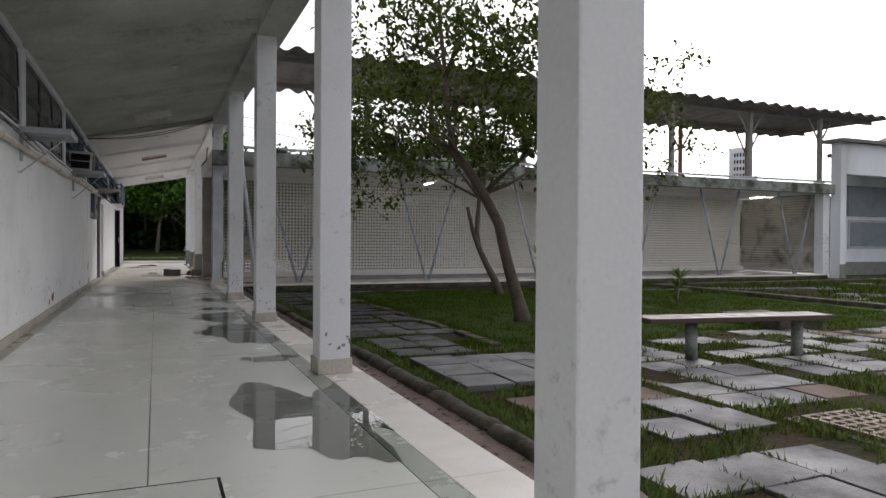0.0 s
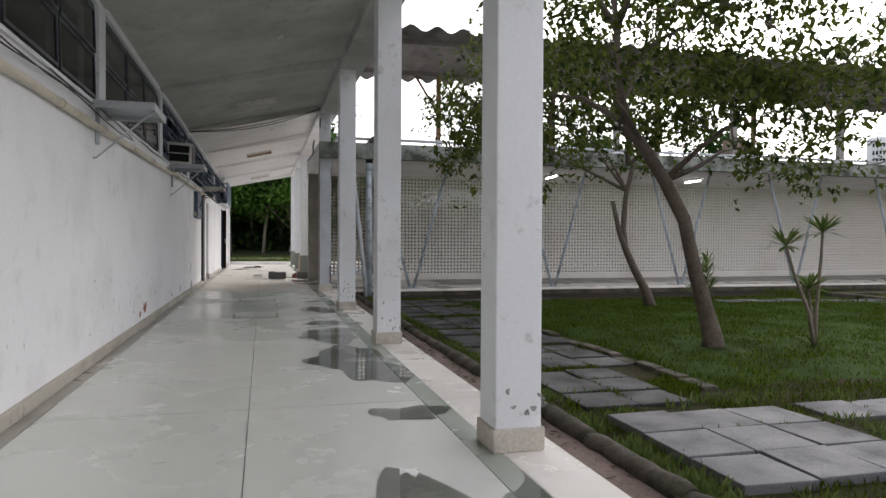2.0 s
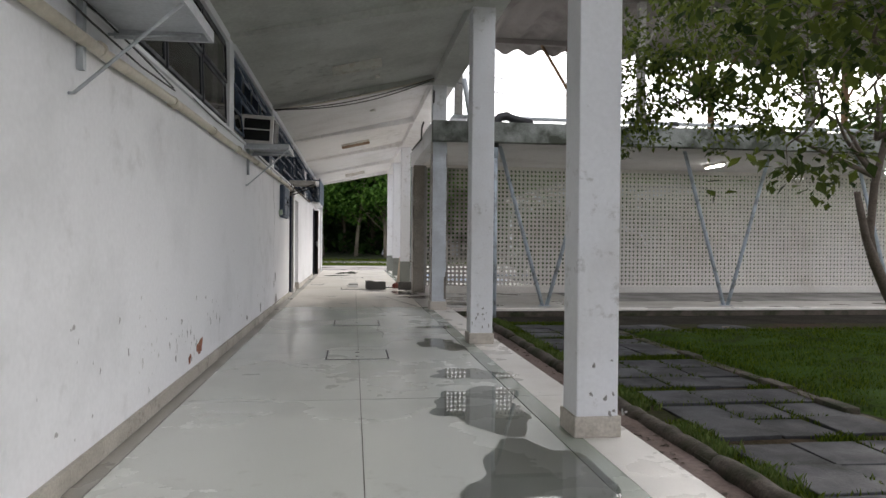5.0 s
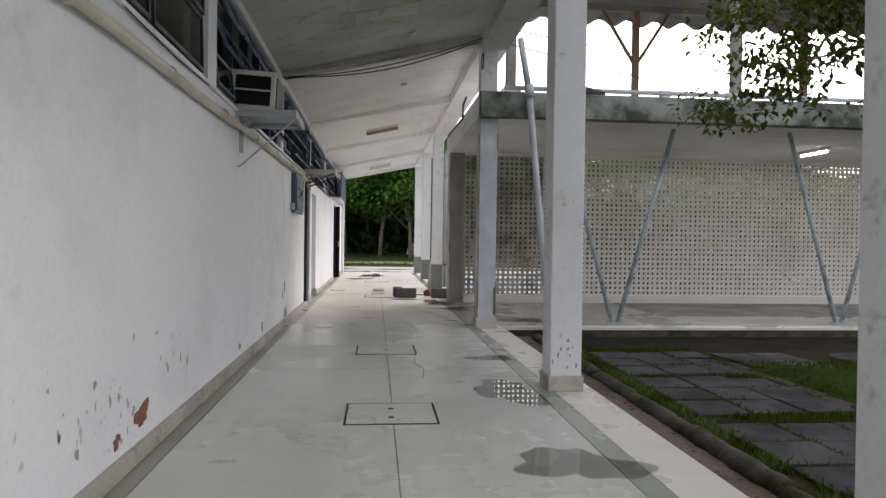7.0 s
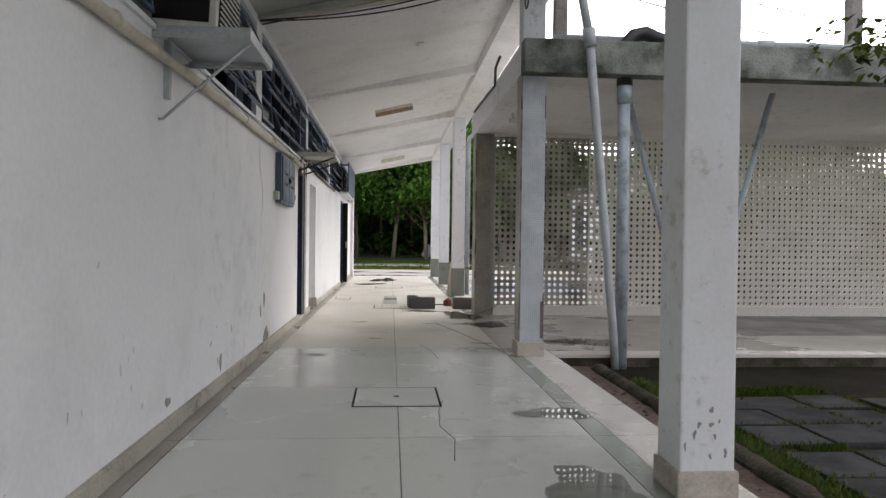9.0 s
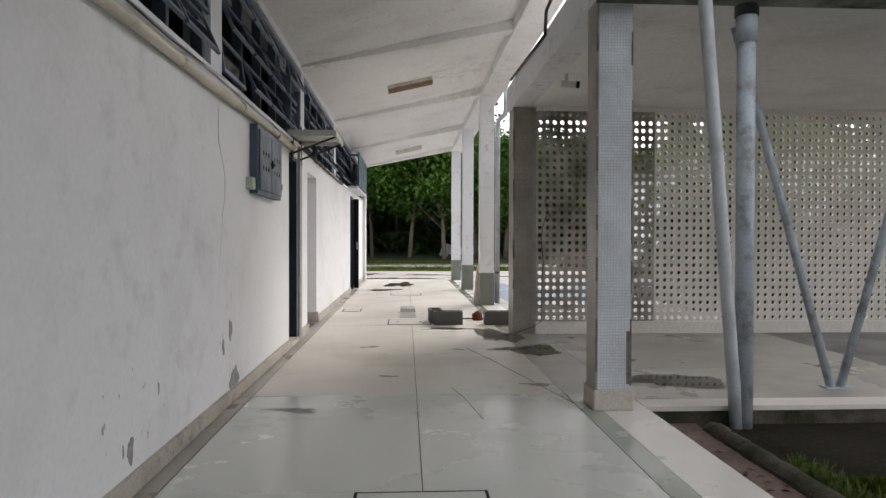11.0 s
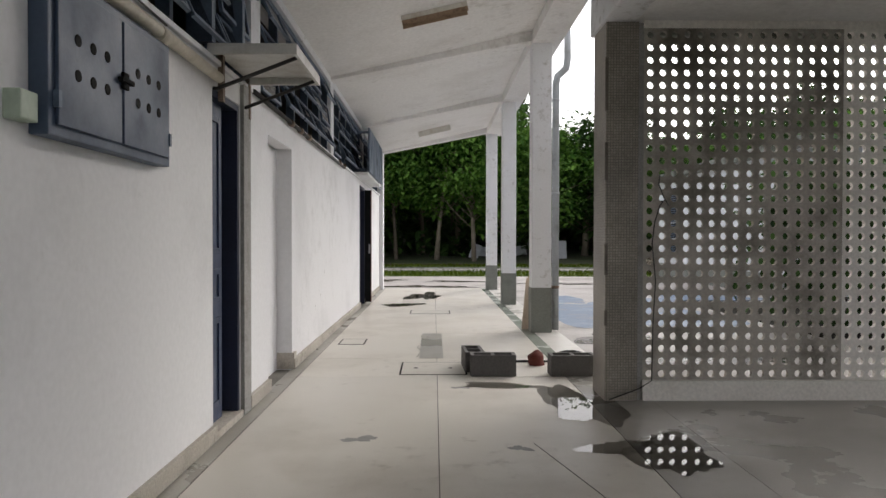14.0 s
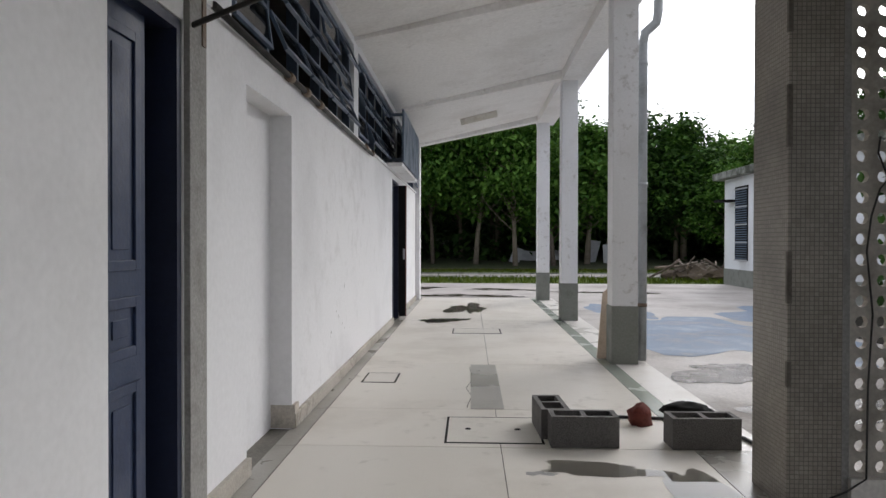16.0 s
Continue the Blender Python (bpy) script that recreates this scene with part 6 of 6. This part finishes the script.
# outhouse
oh = thing("outhouse", "white rendered outhouse with a grey base and louvred window", "house", "", (8.05, 31.0, -0.16))
part("wall", boxes((0, 0.2, 0, 7.95, 0, 3.5), (0.2, 6, 7.75, 7.95, 0, 3.6), (0.2, 6, 0, 0.2, 0, 3.6), (5.8, 6, 0.2, 7.75, 0, 3.6), (0.2, 5.8, 0.2, 7.75, 0, 0.1)), M_WHITEPAINT, oh)
part("wall", boxes((0, 0.2, 7.952, 9.7, 0, 3.5), (0.2, 6, 9.5, 9.7, 0, 3.6)), M_WHITEPAINT, oh)
part("base_band", boxes((-0.02, -0.001, 0, 9.7, 0, 0.62), (0.0, 6, 9.701, 9.72, 0, 0.62)), M_GREYPLINTH, oh)
part("roof", boxes((-0.3, 6.3, -0.3, 10.0, 3.5, 3.72), bevel=0.02), M_CONC, oh)
wn_ = part("window", boxes((-0.03, -0.001, 7.8, 8.75, 0.9, 3.2)), M_DARK, oh)
for i in range(5):
    part("louvre_bar", boxes((-0.06, -0.031, 7.8, 8.75, 0.9 + i * 0.55, 0.94 + i * 0.55)), M_METALWHITE, wn_)
for i in range(30):
    part("slat", boxes((-0.05, -0.031, 7.84, 8.71, 0.97 + i * 0.073, 1.0 + i * 0.073)), M_STEEL, wn_)
part("shelf", boxes((-0.5, -0.001, 8.8, 9.3, 2.75, 2.82)), M_DARK, oh)

# debris heap and scrap at the wood's edge
dh = thing("debris_heap", "heap of broken planks, branches and rubble", "debris", "", (8.4, 44.2, -0.11))
lump_ = bmesh.new()
bmesh.ops.create_icosphere(lump_, subdivisions=3, radius=1.0)
for v_ in lump_.verts:
    k = 1 + 0.4 * noise.noise(v_.co * 2.3)
    v_.co = Vector((v_.co.x * 1.3 * k, v_.co.y * 0.9 * k, max(v_.co.z, 0) * 0.55 * k))
part("mound", lump_, M_LEAFLITTER, dh)
for i in range(38):
    a = rng.uniform(0, 6.28)
    c = Vector((rng.gauss(0, 0.6), rng.gauss(0, 0.4), rng.uniform(0.1, 0.6)))
    d = Vector((math.cos(a), math.sin(a) * 0.6, rng.uniform(-0.2, 0.6))) * rng.uniform(0.3, 0.8)
    bm = bmesh.new()
    tube(bm, [c - d, c + d], rng.uniform(0.02, 0.05), 5)
    part("plank", bm, rng.choice((M_BARK, M_BARK, M_PALEBARK, M_BARK, M_RUST)), dh)
for i, (x, y, w_, h_, r_) in enumerate(((2.2, 57.0, 0.7, 0.9, 35), (3.1, 58.5, 1.3, 0.6, 10), (5.0, 59, 1.5, 0.6, -15), (6.6, 57.5, 0.7, 1.3, 20), (7.6, 57.0, 0.6, 1.1, -8))):
    sc = thing("scrap_sheet", "dented white sheet of scrap leaning at the wood's edge", "scrap", "scrap sheets", (x, y, ground_z(x, y)))
    bm = bmesh.new()
    box(bm, -w_ / 2, w_ / 2, -0.02, 0.02, 0, h_, bevel=0.005, m=pose(0, 0, 0, 15, r_ * 0.4, r_))
    part("sheet", bm, M_METALWHITE, sc)

# ---------------- woods ----------------
def wood_tree(height, spread, seed, material, count, trunk_r, low, size):
    r = random.Random(seed)
    t = thing("tree", "tall woodland tree with a dense dark green crown", "tree", "trees of the wood", (0, -300 - seed, -0.2))
    bm = bmesh.new()
    lean = Vector((r.uniform(-0.5, 0.5), r.uniform(-0.3, 0.3), 0))
    top = Vector((0, 0, height * 0.82)) + lean * 2
    tube(bm, [(0, 0, 0), lean * 0.3 + Vector((0, 0, height * 0.2)), lean + Vector((0, 0, height * 0.45)), top], [trunk_r * 1.3, trunk_r, trunk_r * 0.7, trunk_r * 0.15], 7)
    sp = []
    for _ in range(40):
        a, u = r.uniform(0, 6.283), r.random()
        z = height * (low + (1 - low) * u)
        k = spread * math.sin(math.pi * min(1, 0.18 + 0.82 * u) ** 0.8) * r.uniform(0.45, 1.1)
        c = Vector((math.cos(a) * k, math.sin(a) * k, z)) + lean
        base = lean * min(1, z / height) + Vector((0, 0, max(height * 0.18, z - k * 0.8)))
        limbs(bm, base, trunk_r * 0.3, [c], r, 0.3)
        sp.append((c, spread * 0.42))
    part("trunk", bm, M_PALEBARK if seed % 2 else M_BARK, t)
    crown_part(leaves(count, sp, size, seed + 50, 0.25), material, t)
    return t


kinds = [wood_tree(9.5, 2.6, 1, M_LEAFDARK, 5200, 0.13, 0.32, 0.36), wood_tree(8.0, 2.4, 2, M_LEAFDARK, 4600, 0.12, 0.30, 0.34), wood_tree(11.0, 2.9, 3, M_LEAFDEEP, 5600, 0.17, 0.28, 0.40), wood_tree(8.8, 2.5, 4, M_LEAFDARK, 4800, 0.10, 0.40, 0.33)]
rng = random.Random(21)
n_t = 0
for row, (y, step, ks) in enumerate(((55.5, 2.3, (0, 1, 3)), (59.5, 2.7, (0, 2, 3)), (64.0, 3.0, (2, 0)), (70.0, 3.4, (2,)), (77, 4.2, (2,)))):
    x = -WEND + row
    while x < 27 + row * 3:
        yy = y + rng.uniform(-1.3, 1.3)
        if not (7.0 < x < 18.0 and row == 0):
            t = copy_thing(kinds[rng.choice(ks)], pose(x, yy, ground_z(x, yy) - 0.1, 0, 0, rng.uniform(0, 360)))
            k = rng.uniform(0.85, 1.12)
            t.scale = (k, k, k * (0.72 if 6.0 < x < 24.0 else 1.0))
        x += step * rng.uniform(0.7, 1.3)
for x, y, k in ((11.8, 58.5, 0.8), (15.5, 56.0, 0.72), (18.0, 54.5, 0.7), (13.0, 54.0, 0.55), (22.0, 52.0, 0.8), (27.0, 49.0, 0.85), (33, 46, 0.9), (-9.0, 47.5, 0.7), (-6.5, 51.5, 0.8)):
    t = copy_thing(kinds[0 if k < 0.9 else 2], pose(x, y, ground_z(x, y) - 0.1, 0, 0, x * 40))
    t.scale = (k * 1.25, k * 1.25, k)
for i in range(22):
    x = 17.0 + i * 2.2
    t = copy_thing(kinds[i % 2], pose(x, 43.5 + 1.5 * math.sin(i * 2.1), -0.2, 0, 0, i * 70))
    t.scale = (1.2, 1.2, 0.5)
for t in kinds:
    for o in (*t.children_recursive, t):
        bpy.data.objects.remove(o)

# undergrowth, added to fill gaps; dark leaves carry the shade under the crowns
v_spots = []
r = random.Random(77)
for _ in range(420):
    x, y = r.uniform(-24, 36), r.uniform(58, 80)
    v_spots.append((Vector((x, y, ground_z(x, y) + r.uniform(0.2, 2.6))), 1.5))
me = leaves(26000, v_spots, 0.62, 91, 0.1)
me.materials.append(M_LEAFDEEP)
tagged(new("undergrowth", me), "tangled undergrowth filling the wood, its shade put into dark leaves", "undergrowth", "", "stuff")
setting("wood_floor", boxes((-40, 50, 52.6, 53.4, -0.4, -0.05)), M_LEAFLITTER, "brown leaf litter at the wood's edge", "ground")

# sheet added far behind to close gaps, near black for the wood's shade
bm = bmesh.new()
prev = None
for i in range(141):
    x = -140 + 2.0 * i
    top_ = 9.5 + 2.2 * noise.noise(Vector((x * 0.09, 1, 0))) + 1.1 * noise.noise(Vector((x * 0.4, 2, 0)))
    cur = [bm.verts.new((x, 92 + 3 * noise.noise(Vector((x * 0.2, z_, 5))), 1.0 + z_ * top_)) for z_ in (0, 0.25, 0.5, 0.75, 1.0)]
    if prev:
        for a in range(4):
            bm.faces.new((prev[a], cur[a], cur[a + 1], prev[a + 1]))
    prev = cur
M_WOODSHADE = surface("shaded_far_foliage", (0.020, 0.038, 0.012), 0.95, (0.008, 0.014, 0.006), 0.9, 0.8, 6, 0.4, 1.0, 3)
setting("backdrop", bm, M_WOODSHADE, "lumpy sheet added behind the trees, coloured as the wood's inner shade", "backdrop")

# dense shrubs behind the pierced screen
rr = random.Random(31)
for i in range(12):
    x, y = 6.6 + i * 1.55 + rr.uniform(-0.4, 0.4), 26.6 + rr.uniform(-0.9, 0.9)
    sh = thing("shrub", "dense dark green shrub behind the pierced screen", "shrub", "shrubs behind the screen", (x, y, -0.1))
    bm = bmesh.new()
    sp = []
    for _ in range(16):
        c_ = Vector((rr.uniform(-1.1, 1.1), rr.uniform(-0.7, 0.7), rr.uniform(0.2, 2.7)))
        limbs(bm, (0, 0, 0), 0.03, [c_], rr, 0.2)
        sp.append((c_, 0.7))
    part("trunk", bm, M_BARK, sh)
    crown_part(leaves(1800, sp, 0.34, 100 + i, 0.2), M_LEAFDEEP, sh)
